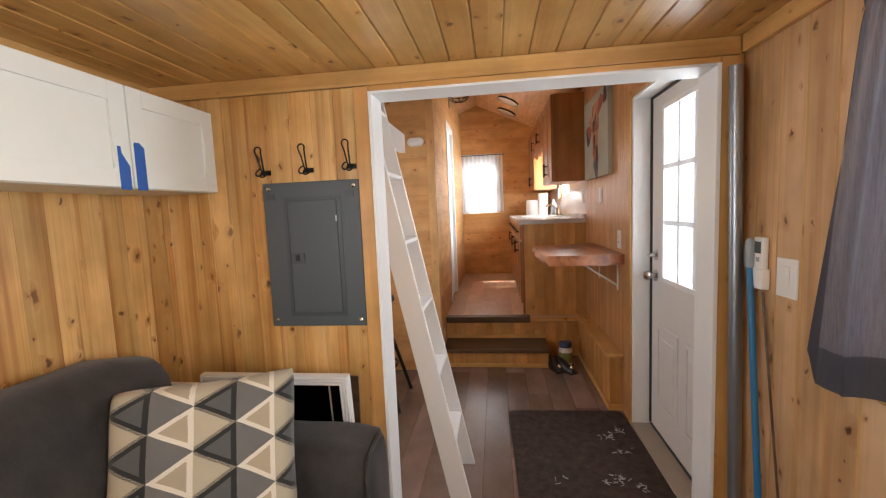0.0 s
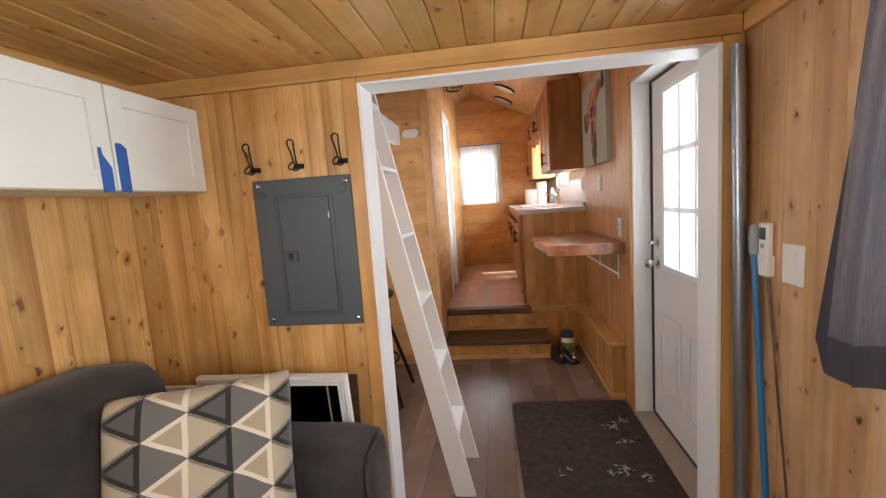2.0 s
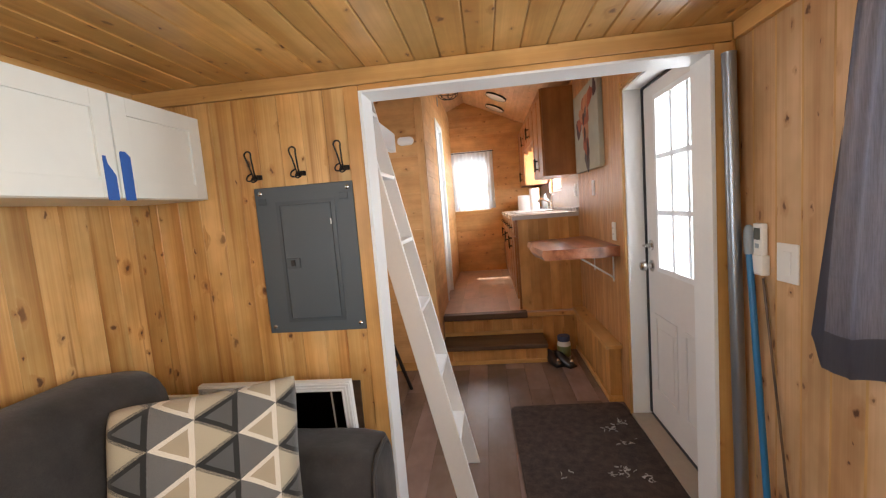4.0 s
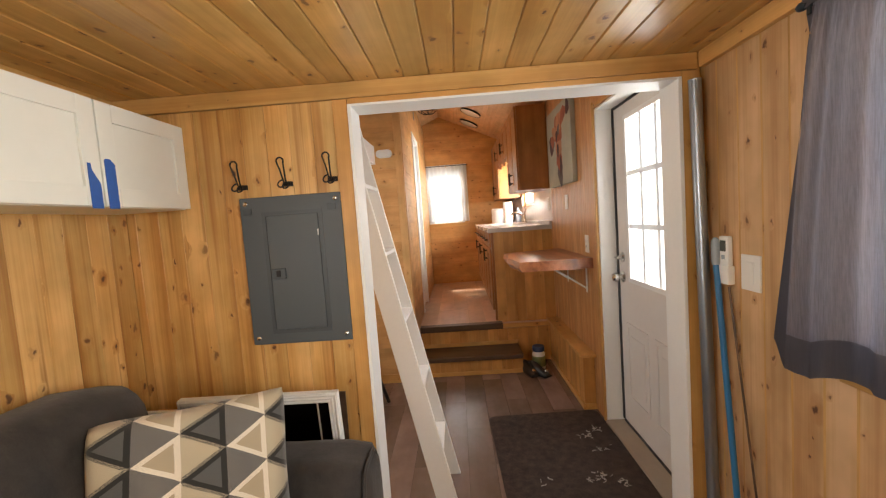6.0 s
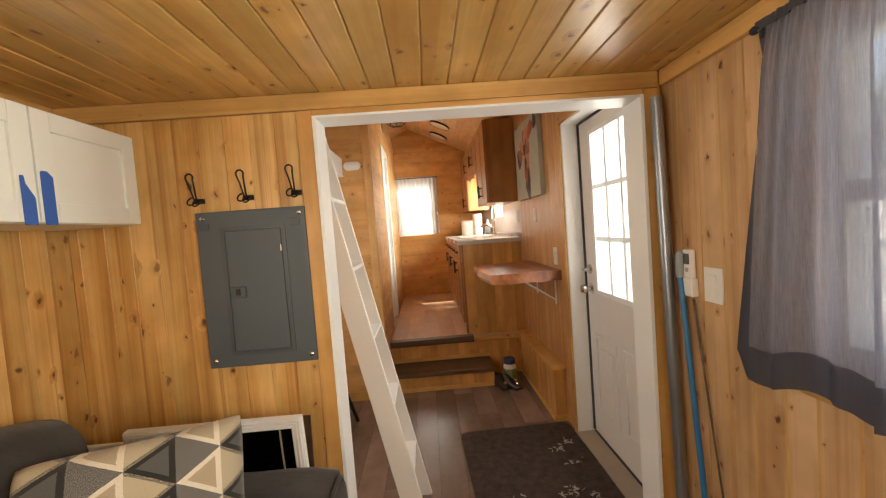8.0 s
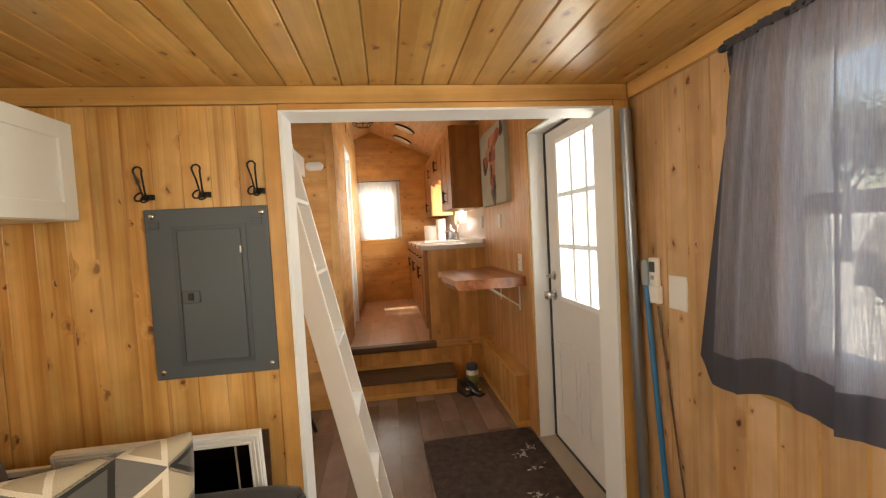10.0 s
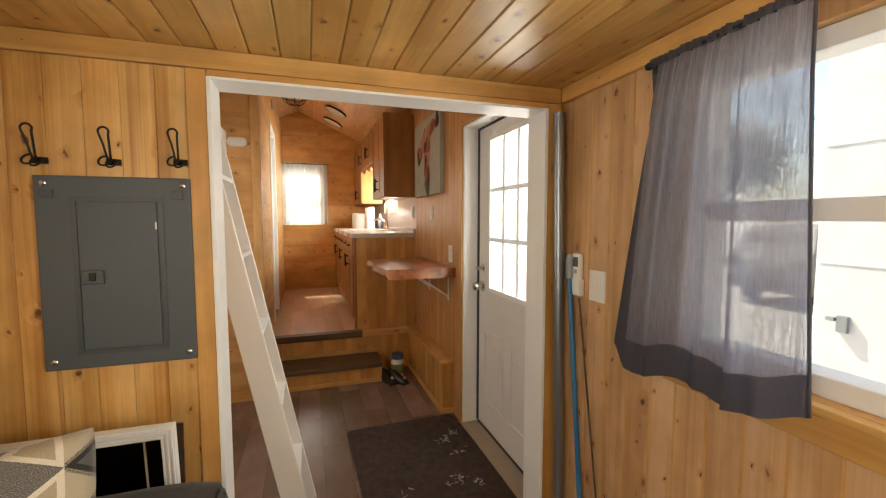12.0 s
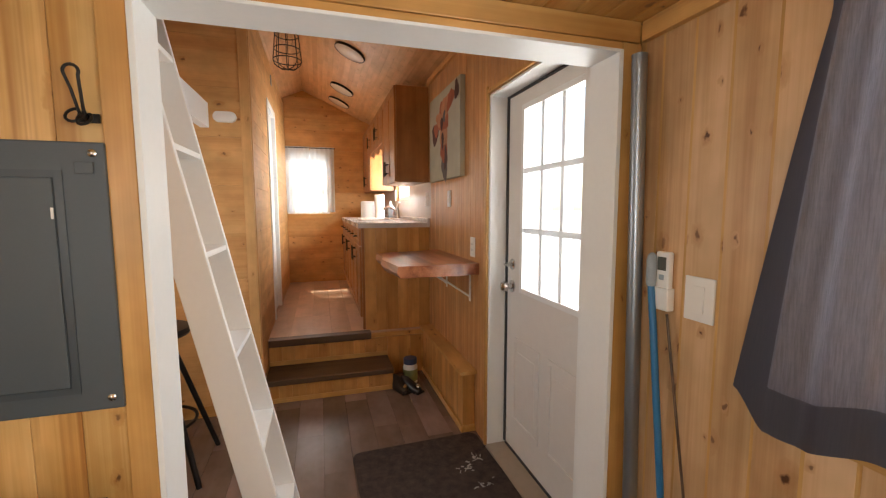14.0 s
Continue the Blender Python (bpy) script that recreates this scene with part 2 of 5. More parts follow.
STEEL = plain("galvanised_steel", (0.30, 0.33, 0.37), 0.36, 0.9, grain=25, vary=0.05, relief=0.0)
TAPE = plain("blue_tape", (0.018, 0.10, 0.40), 0.6, grain=150, vary=0.1)
BROOM_B = plain("blue_handle", (0.02, 0.16, 0.36), 0.38, grain=60, vary=0.08)
BROOM_G = plain("grey_grip", (0.33, 0.38, 0.42), 0.5, grain=80)
COUNTER = plain("speckled_counter", (0.55, 0.52, 0.50), 0.28, grain=260, vary=0.35, relief=0.01)
TILE = plain("backsplash", (0.66, 0.60, 0.55), 0.22, grain=12, vary=0.06, relief=0.02)
GASKET = plain("dark_gasket", (0.045, 0.045, 0.05), 0.6)
ROD = plain("dark_rod", (0.025, 0.035, 0.045), 0.4, 0.3)
THRESH = plain("tan_threshold", (0.36, 0.30, 0.24), 0.5)
VINYL = plain("white_vinyl", (0.80, 0.81, 0.82), 0.4, grain=40, vary=0.02)
SOFA = fabric("charcoal_velvet", (0.0115, 0.0098, 0.009), (0.044, 0.0375, 0.0345), 500, 0.85, 0.16, 9.0)
MAT_F = fabric("dark_mat_pile", (0.018, 0.012, 0.010), (0.074, 0.049, 0.041), 350, 0.95, 0.0, 22.0)
LINT = fabric("white_lint", (0.28, 0.265, 0.25), (0.50, 0.48, 0.46), 300)
SHOE = plain("black_leather", (0.014, 0.013, 0.014), 0.3, grain=60, vary=0.2, coat=0.3)
PAPER = plain("paper_white", (0.80, 0.77, 0.75), 0.8, grain=120, vary=0.04, relief=0.2)
ACRYLIC = plain("frosted_acrylic", (0.72, 0.68, 0.62), 0.18, grain=40, vary=0.02, relief=0.0)
LCD = plain("lcd_grey", (0.10, 0.11, 0.10), 0.2, relief=0.0)
LABEL_G = plain("green_label", (0.20, 0.24, 0.10), 0.5, grain=25, vary=0.4)
JAR_LID = plain("blue_lid", (0.03, 0.05, 0.13), 0.35)
SIDING = plain("white_siding", (0.55, 0.56, 0.56), 0.6, grain=8)
GRAVEL = plain("pale_gravel", (0.40, 0.39, 0.37), 0.9, grain=14, vary=0.3, relief=0.5)
SHED = plain("grey_shed", (0.13, 0.135, 0.135), 0.7, grain=10, vary=0.2)
LEAF = plain("leaf", (0.115, 0.14, 0.085), 0.6, grain=5, vary=0.4)
BARK = plain("bark", (0.10, 0.075, 0.055), 0.9, grain=30, vary=0.3, relief=0.5)


def glass_material(name, tint=(1, 1, 1)):
    m, nt, bsdf = material(name)
    tr = nt.nodes.new("ShaderNodeBsdfTransparent")
    tr.inputs[0].default_value = (*tint, 1)
    gl = nt.nodes.new("ShaderNodeBsdfGlossy")
    gl.inputs["Roughness"].default_value = 0.02
    lw = node(nt, "LayerWeight", Blend=0.5)
    mx = nt.nodes.new("ShaderNodeMixShader")
    nt.links.new(math_node(nt, "ADD", math_node(nt, "MULTIPLY", math_node(nt, "POWER", lw.outputs["Facing"], 4.0), 0.5), 0.03), mx.inputs[0])
    nt.links.new(tr.outputs[0], mx.inputs[1])
    nt.links.new(gl.outputs[0], mx.inputs[2])
    nt.links.new(mx.outputs[0], nt.nodes["Material Output"].inputs["Surface"])
    return m


GLASS = glass_material("window_glass")
GLASS_DARK = glass_material("dark_window_glass", tint=(0.25, 0.22, 0.2))


def sheer(name, color, open_share, weave=1400.0, through_share=0.64, slub_share=0.05):
    """Thin woven cloth: part of the light goes straight through, part is scattered to both sides."""
    m, nt, bsdf = material(name)
    L = nt.links.new
    co = nt.nodes.new("ShaderNodeTexCoord")
    mp = nt.nodes.new("ShaderNodeMapping")
    mp.inputs["Scale"].default_value = (1.0, 1.0, 0.06)
    L(co.outputs["Object"], mp.inputs["Vector"])
    slub = node(nt, "TexNoise", Scale=weave * 0.22, Detail=3.0, Roughness=0.7)
    L(mp.outputs[0], slub.inputs["Vector"])
    mp2 = nt.nodes.new("ShaderNodeMapping")
    mp2.inputs["Scale"].default_value = (0.08, 0.08, 1.0)
    L(co.outputs["Object"], mp2.inputs["Vector"])
    weft = node(nt, "TexNoise", Scale=weave * 0.22, Detail=2.0)
    L(mp2.outputs[0], weft.inputs["Vector"])
    f = math_node(nt, "ADD", math_node(nt, "MULTIPLY", slub.outputs[0], 0.9), math_node(nt, "MULTIPLY", weft.outputs[0], 0.1))
    tr = nt.nodes.new("ShaderNodeBsdfTransparent")
    di = node(nt, "BsdfDiffuse", Color=(*color, 1))
    tl = node(nt, "BsdfTranslucent", Color=(*color, 1))
    m1, m2 = nt.nodes.new("ShaderNodeMixShader"), nt.nodes.new("ShaderNodeMixShader")
    m1.inputs[0].default_value = through_share
    L(di.outputs[0], m1.inputs[1])
    L(tl.outputs[0], m1.inputs[2])
    L(ramp(nt, f, [(0.38, max(0.0, open_share - slub_share)), (0.62, open_share + slub_share)]), m2.inputs[0])
    L(m1.outputs[0], m2.inputs[1])
    L(tr.outputs[0], m2.inputs[2])
    L(m2.outputs[0], nt.nodes["Material Output"].inputs["Surface"])
    return m


CURTAIN = sheer("grey_sheer", (0.315, 0.325, 0.405), 0.175, slub_share=0.11)
HEM = sheer("grey_sheer_double", (0.17, 0.17, 0.205), 0.01)
LACE = sheer("white_lace", (0.74, 0.77, 0.80), 0.10, through_share=0.34)
MUNTIN = sheer("translucent_grid_bar", (0.80, 0.81, 0.82), -0.08, through_share=0.22)


# ---------- mesh helpers ----------
def add_box(bm, x0, y0, z0, x1, y1, z1):
    r = bmesh.ops.create_cube(bm, size=1.0)
    bmesh.ops.scale(bm, vec=(x1 - x0, y1 - y0, z1 - z0), verts=r["verts"])
    bmesh.ops.translate(bm, vec=((x0 + x1) / 2, (y0 + y1) / 2, (z0 + z1) / 2), verts=r["verts"])
    return r["verts"]


def boxes(*dims, bevel=0.0, segments=2):
    bm = bmesh.new()
    for d in dims:
        add_box(bm, *d)
    if bevel:
        bmesh.ops.bevel(bm, geom=bm.edges[:], offset=bevel, segments=segments, affect="EDGES", profile=0.6, clamp_overlap=True)
    return bm


def add_tube(bm, a, b, r0, r1=None, n=12):
    a, b = Vector(a), Vector(b)
    m = Matrix.Translation((a + b) / 2) @ (b - a).to_track_quat("Z", "Y").to_matrix().to_4x4()
    return bmesh.ops.create_cone(bm, cap_ends=True, segments=n, radius1=r0, radius2=r0 if r1 is None else r1, depth=(b - a).length, matrix=m)["verts"]


def tube(a, b, r0, r1=None, n=12):
    bm = bmesh.new()
    add_tube(bm, a, b, r0, r1, n)
    return bm


def lathe(profile, n=20, at=(0, 0, 0)):
    """A turned shape from (radius, height) pairs."""
    bm = bmesh.new()
    rings = []
    for r, z in profile:
        rings.append([bm.verts.new((at[0] + r * math.cos(2 * math.pi * i / n), at[1] + r * math.sin(2 * math.pi * i / n), at[2] + z)) for i in range(n)])
    for a, b in zip(rings, rings[1:]):
        for i in range(n):
            bm.faces.new((a[i], a[(i + 1) % n], b[(i + 1) % n], b[i]))
    bm.faces.new(rings[0][::-1])
    bm.faces.new(rings[-1])
    return bm


def add_wire(bm, points, r, n=8, closed=False):
    """A round wire bent through points."""
    pts = [Vector(p) for p in points]
    rings = []
    side = None
    for i, p in enumerate(pts):
        if closed:
            t = (pts[(i + 1) % len(pts)] - pts[i - 1]).normalized()
        else:
            t = (pts[min(i + 1, len(pts) - 1)] - pts[max(i - 1, 0)]).normalized()
        if side is None:
            side = t.orthogonal().normalized()
        side = (side - t * side.dot(t)).normalized()
        up = t.cross(side)
        rings.append([bm.verts.new(p + r * (math.cos(2 * math.pi * k / n) * side + math.sin(2 * math.pi * k / n) * up)) for k in range(n)])
    pairs = list(zip(rings, rings[1:])) + ([(rings[-1], rings[0])] if closed else [])
    for a, b in pairs:
        for k in range(n):
            bm.faces.new((a[k], a[(k + 1) % n], b[(k + 1) % n], b[k]))
    if not closed:
        bm.faces.new(rings[0][::-1])
        bm.faces.new(rings[-1])


def wire(points, r, n=8, closed=False):
    bm = bmesh.new()
    add_wire(bm, points, r, n, closed)
    return bm


def arc(cx, cy, r, a0, a1, n=10):
    return [(cx + r * math.cos(radians(a0 + (a1 - a0) * i / n)), cy + r * math.sin(radians(a0 + (a1 - a0) * i / n))) for i in range(n + 1)]


def finish(bm, name, mat, smooth=None):
    bmesh.ops.recalc_face_normals(bm, faces=bm.faces[:])
    me = bpy.data.meshes.new(name)
    bm.to_mesh(me)
    bm.free()
    for m in (mat if isinstance(mat, (list, tuple)) else [mat]):
        me.materials.append(m)
    if smooth:
        me.shade_smooth()
        me.set_sharp_from_angle(angle=radians(smooth))
    return me


def part(name, bm, mat, parent=None, label="", smooth=None):
    ob = new(name, finish(bm, name, mat, smooth))
    ob.parent = parent
    if label:
        tagged(ob, label)
    return ob


def thing(name, at, label, category, group="", kind=""):
    ob = new(name)
    ob.empty_display_size = 0.05
    ob.location = at
    return tagged(ob, label, category, group, kind)


def setting(name, bm, mat, label, category, smooth=None):
    return tagged(new(name, finish(bm, name, mat, smooth)), label, category, kind="structure")


def plank_mesh(name, length, width, mat, thick=0.012, groove=0.0018, gap=0.0010):
    """One board: along local x, face towards +z, its long edges chamfered."""
    h, w, g = length / 2, width / 2 - gap, groove
    prof = [(-w, 0), (w, 0), (w, thick - g), (w - g, thick), (-w + g, thick), (-w, thick - g)]
    bm = bmesh.new()
    a = [bm.verts.new((-h, y, z)) for y, z in prof]
    b = [bm.verts.new((h, y, z)) for y, z in prof]
    for i in range(6):
        j = (i + 1) % 6
        bm.faces.new((a[i], a[j], b[j], b[i]))
    bm.faces.new(a[::-1])
    bm.faces.new(b)
    return finish(bm, name, mat)


def frame_of(along, normal):
    x, z = Vector(along), Vector(normal)
    y = z.cross(x)
    return Matrix((x, y, z)).transposed().to_4x4()


def lay(parent, along, normal, start, end, run0, run1, plane, width, mat, name="plank", thick=0.012, groove=0.0018):
    """Boards side by side on a wall. along: 'z', 'x' or 'y'; run0..run1: their length; start..end: across them."""
    unit = {"x": Vector((1, 0, 0)), "y": Vector((0, 1, 0)), "z": Vector((0, 0, 1))}
    nv = Vector(normal)
    na = "xyz"[max(range(3), key=lambda i: abs(nv[i]))]
    across = next(c for c in "xyz" if c != along and c != na)
    n = max(1, round((end - start) / width))
    w = (end - start) / n
    me = plank_mesh(name, run1 - run0, w, mat, thick, groove, 0.0002 + groove * 0.28)
    rot = frame_of(unit[along], nv)
    for i in range(n):
        c = start + (i + 0.5) * w
        ob = new(name, me)
        pos = unit[along] * (run0 + run1) / 2 + unit[across] * c + unit[na] * plane
        ob.matrix_world = Matrix.Translation(pos) @ rot
        ob.parent = parent
        ob.matrix_parent_inverse = Matrix.Translation(-Vector(parent.location))


# ---------- plan ----------
XL, XR = -1.26, 0.885          # inner faces of the long walls
YP, YB = 1.55, 1.66            # partition, front and back
YBACK, YFAR = -1.75, 6.45      # end walls
CEIL, UP = 1.90, 0.376         # living room ceiling, upper floor
RIDGE_X, RIDGE_Z, EAVE_Z = -0.19, 2.93, 2.44
BX = 0.012                     # board thickness

slope = (RIDGE_Z - EAVE_Z) / (XR - RIDGE_X)

# floors
floor = setting("floor", boxes((XL - 0.1, YBACK - 0.1, -0.12, XR + 0.12, 3.86, -0.012)), PLANK, "dark brown laminate plank floor", "floor")
upper_floor = setting("floor_upper", boxes((XL - 0.1, 3.885, 0.0, XR + 0.1, YFAR + 0.1, UP - 0.012)), PLANK_UP, "reddish brown plank floor of raised kitchen", "floor")

# long walls with openings, 0.13 thick
LW = (-0.95, 0.985, 1.02, 1.78)     # living window: y0 y1 z0 z1
DW = (1.80, 2.645, 0.0, 1.985)     # entrance door
KW = (4.72, 5.55, 1.47, 1.99)      # kitchen window
x0, x1 = XR, XR + 0.13
wall_right = setting("wall_right", boxes(
    (x0, YBACK - 0.13, -0.1, x1, LW[0], 2.45), (x0, LW[0], -0.1, x1, LW[1], LW[2]), (x0, LW[0], LW[3], x1, LW[1], 2.45),
    (x0, LW[1], -0.1, x1, DW[0], 2.45), (x0, DW[0], DW[3], x1, DW[1], 2.45), (x0, DW[0], -0.1, x1, DW[1], -0.02),
    (x0, DW[1], -0.1, x1, KW[0], 2.45), (x0, KW[0], -0.1, x1, KW[1], KW[2]), (x0, KW[0], KW[3], x1, KW[1], 2.45), (x0, KW[1], -0.1, x1, YFAR + 0.13, 2.45)),
    PINE_TZ, "pine boarded long wall with windows and door", "wall")
wall_left = setting("wall_left", boxes((XL - 0.13, YBACK - 0.13, -0.1, XL, -1.20, 2.45), (XL - 0.13, -1.20, -0.1, XL, 0.0, 1.02), (XL - 0.13, -1.20, 1.78, XL, 0.0, 2.45), (XL - 0.13, 0.0, -0.1, XL, 2.10, 2.45), (XL - 0.13, 2.10, -0.1, XL, 3.00, 1.06), (XL - 0.13, 2.10, 1.74, XL, 3.00, 2.45), (XL - 0.13, 3.00, -0.1, XL, YFAR + 0.13, 2.45)), PINE_TZ, "pine boarded long wall", "wall")
wall_back = setting("wall_back", boxes((XL, YBACK - 0.13, -0.1, XR, YBACK, 2.9)), PINE_TZ, "plain pine end wall", "wall")
FW = (-0.43, 0.12, 1.31, 2.16)     # far window: x0 x1 z0 z1
bm = boxes((XL, YFAR, 0, FW[0], YFAR + 0.13, 2.45), (FW[1], YFAR, 0, XR, YFAR + 0.13, 2.45), (FW[0], YFAR, 0, FW[1], YFAR + 0.13, FW[2]), (FW[0], YFAR, FW[3], FW[1], YFAR + 0.13, 2.45))
tri = [bm.verts.new((x, y, z)) for y in (YFAR, YFAR + 0.13) for x, z in ((XL, 2.45), (XR, 2.45), (RIDGE_X, RIDGE_Z + 0.05))]
for f in ((0, 1, 2), (5, 4, 3), (0, 3, 4, 1), (1, 4, 5, 2), (2, 5, 3, 0)):
    bm.faces.new([tri[i] for i in f])
wall_far = setting("wall_far", bm, PINE_TX, "pine boarded gable wall with small window", "wall")

OX0, OX1, OZ = -0.375, 0.808, 1.820   # opening, outside of the white lining
wall_partition = setting("wall_partition", boxes((XL, YP + BX, -0.012, OX0, YB, CEIL + 0.1), (OX1, YP + BX, -0.012, XR, YB, CEIL + 0.1), (OX0, YP + BX, OZ, OX1, YB, CEIL + 0.1), (XL, YP + BX, CEIL + 0.1, XR, YB, 2.45)),
                         PINE_TZ, "knotty pine partition wall with wide opening", "wall")
BAX, BAY = -0.43, 3.50                # bathroom block corner
wall_bath_front = setting("wall_bath_front", boxes((XL, BAY + BX, 0, BAX - 0.012, BAY + 0.1, 2.75)), PINE_TX, "pine wall of horizontal boards", "wall")
PD = (4.46, 5.10, UP, 2.33)           # sliding door in the side wall
wall_bath_side = setting("wall_bath_side", boxes((BAX - 0.1, BAY + 0.1, 0, BAX - BX, PD[0], 2.78), (BAX - 0.1, PD[1], 0, BAX - BX, YFAR, 2.78), (BAX - 0.1, PD[0], PD[3], BAX - BX, PD[1], 2.78)), PINE_TY, "pine side wall of horizontal boards", "wall")

# ceilings
bm = bmesh.new()
n, w, first_seam = 25, 0.0900, -1.333
for i in range(n):
    a, b = first_seam + i * w + 0.0006, first_seam + (i + 1) * w - 0.0006
    prof = [(a, CEIL + 0.012), (a, CEIL + 0.004), (a + 0.004, CEIL), (b - 0.004, CEIL), (b, CEIL + 0.004), (b, CEIL + 0.012)]
    v0 = [bm.verts.new((x, YBACK, z)) for x, z in prof]
    v1 = [bm.verts.new((x, YP + 0.01, z)) for x, z in prof]
    for k in range(6):
        bm.faces.new((v0[k], v0[(k + 1) % 6], v1[(k + 1) % 6], v1[k]))
ceiling = setting("ceiling", bm, PINE_C, "varnished knotty pine board ceiling", "ceiling")
setting("loft_deck", boxes((XL, YBACK, CEIL + 0.012, XR, YP + BX - 0.002, CEIL + 0.06)), PINE_TY, "pine loft deck over the ceiling", "ceiling")


def sloped(name, xa, xb, za, zb, y0, y1, count):
    """Boards along y on a slope from (xa, za) to (xb, zb)."""
    bm = bmesh.new()
    d = Vector((xb - xa, 0, zb - za))
    nrm = Vector((-(zb - za), 0, xb - xa)).normalized() * (1 if xb > xa else -1)
    for i in range(count):
        p, q = Vector((xa, 0, za)) + d * (i / count), Vector((xa, 0, za)) + d * ((i + 1) / count)
        u = d.normalized()
        prof = [p + nrm * 0.02, p + nrm * 0.0009, p + u * 0.0012, q - u * 0.0012, q + nrm * 0.0009, q + nrm * 0.02]
        v0 = [bm.verts.new((v.x, y0, v.z)) for v in prof]
        v1 = [bm.verts.new((v.x, y1, v.z)) for v in prof]
        for k in range(6):
            bm.faces.new((v0[k], v0[(k + 1) % 6], v1[(k + 1) % 6], v1[k]))
    return setting(name, bm, PINE_V, "pinkish pine board sloping ceiling", "ceiling")


PINE_V = pine("vault_board", (0.74, 0.45, 0.235), (0.68, 0.39, 0.19), (0.60, 0.32, 0.145), "Y", rough=0.38, knots=0.4, coat=0.2, spread=0.10)
sloped("ceiling_slope_right", RIDGE_X, XR + 0.10, RIDGE_Z, EAVE_Z - slope * 0.10, YB, YFAR + 0.1, 24)
sloped("ceiling_slope_left", RIDGE_X, XL - 0.10, RIDGE_Z, EAVE_Z - slope * 0.06, YB, YFAR + 0.1, 24)
roof = bmesh.new()
for sgn in (1, -1):
    xe = XR + 0.25 if sgn > 0 else XL - 0.25
    ze = RIDGE_Z + 0.10 - slope * abs(xe - RIDGE_X)
    vs = [roof.verts.new(p) for p in ((RIDGE_X, YBACK - 0.3, RIDGE_Z + 0.10), (RIDGE_X, YFAR + 0.3, RIDGE_Z + 0.10), (xe, YFAR + 0.3, ze), (xe, YBACK - 0.3, ze))]
    vt = [roof.verts.new(v.co + Vector((0, 0, 0.06))) for v in vs]
    for q in ((vs[0], vs[1], vs[2], vs[3]), (vt[3], vt[2], vt[1], vt[0])) + tuple((vs[i], vs[(i + 1) % 4], vt[(i + 1) % 4], vt[i]) for i in range(4)):
        roof.faces.new(q)
setting("roof", roof, SHED, "grey metal roof", "roof")
setting("gable_loft_wall", boxes((XL, YB - 0.01, 2.45, XR, YB + 0.02, 2.95)), PINE_TX, "pine gable above the partition", "wall")

# trim of the living room
def trim(name, dims, mat, label, bevel=0.003):
    return setting(name, boxes(dims, bevel=bevel), mat, label, "trim")


trim("trim_header", (XL + 0.012, YP - 0.010, 1.842, XR - 0.020, YP + BX - 0.001, CEIL - 0.001), PINE_TX, "pine board along the top of the partition")
trim("trim_post", (-0.430, YP - 0.008, 0.0, OX0 - 0.001, YP + BX - 0.001, 1.840), PINE_TZ, "pine board beside the opening")
trim("trim_post_corner", (OX1 + 0.001, YP - 0.008, 0.0, XR - 0.014, YP + BX - 0.001, 1.840), PINE_TZ, "narrow pine board in the corner")
trim("trim_lintel", (OX0, YP - 0.006, OZ + 0.001, OX1, YP + BX - 0.001, 1.841), PINE_TX, "pine strip above the opening")
trim("trim_side", (XR - 0.020, YBACK, 1.845, XR - 0.0005, YP - 0.011, CEIL - 0.001), PINE_TY, "pine board along the top of the wall")
trim("trim_side_left", (XL + 0.0005, YBACK, 1.845, XL + 0.020, YP - 0.011, CEIL - 0.001), PINE_TY, "pine board along the top of the wall")

# white lining of the opening
YJ = 1.672
lining = thing("opening_lining", (0.2, YP, 0), "white painted lining of the wide opening", "trim", kind="structure")
for nm, d in (("jamb", (OX0, 1.538, -0.01, OX0 + 0.013, YJ, OZ)), ("jamb", (OX1 - 0.014, 1.538, -0.01, OX1, YJ, OZ)), ("head", (OX0 + 0.013, 1.538, OZ - 0.009, OX1 - 0.014, YJ, OZ))):
    o = part(nm, boxes(d, bevel=0.002), WHITE, lining)
    o.matrix_parent_inverse = Matrix.Translation((-0.2, -YP, 0))

# baseboards and door trim
trim("baseboard", (XL + 0.013, BAY - 0.014, 0.0, BAX - 0.03, BAY - 0.001, 0.075), PINE_TX, "pale pine baseboard")
trim("trim_corner", (BAX - 0.055, BAY - 0.016, 0.0, BAX + 0.004, BAY - 0.0005, 2.75), PINE_HZ, "vertical pine corner board")
trim("trim_corner_side", (BAX + 0.0005, BAY + 0.0, 0.0, BAX + 0.010, BAY + 0.055, 2.75), PINE_HZ, "vertical pine corner board")
trim("trim_crown", (XR - 0.030, YB + 0.03, 2.385, XR - 0.0005, 3.925, 2.425), PINE_TY, "pine crown strip under the sloping ceiling")

# steps
steps = thing("steps", (0.04, 3.6, 0), "two pine steps with dark treads", "steps", kind="structure")
SX0, SX1 = -0.42, 0.485
o = part("riser", boxes((SX0, 3.575, 0.0, SX1, 3.86, 0.129)), PINE_TX, steps)
p2 = part("riser", boxes((SX0, 3.86, 0.0, XR - 0.001, 3.884, UP - 0.056), bevel=0.001), PINE_TX, steps)
t1 = part("tread", boxes((SX0, 3.548, 0.130, SX1 + 0.004, 3.859, 0.170), bevel=0.006), TREAD, steps, "dark stained wooden tread")
t2 = part("tread", boxes((SX0, 3.832, UP - 0.055, 0.356, 3.92, UP + 0.001), bevel=0.006), TREAD, steps, "dark stained wooden nosing")
b1 = part("base_strip", boxes((SX0, 3.562, 0.0, SX1, 3.574, 0.034), bevel=0.003), PINE_TX, steps)
b2 = part("base_strip", boxes((SX0, 3.846, 0.171, SX1, 3.859, 0.205), bevel=0.003), PINE_TX, steps)
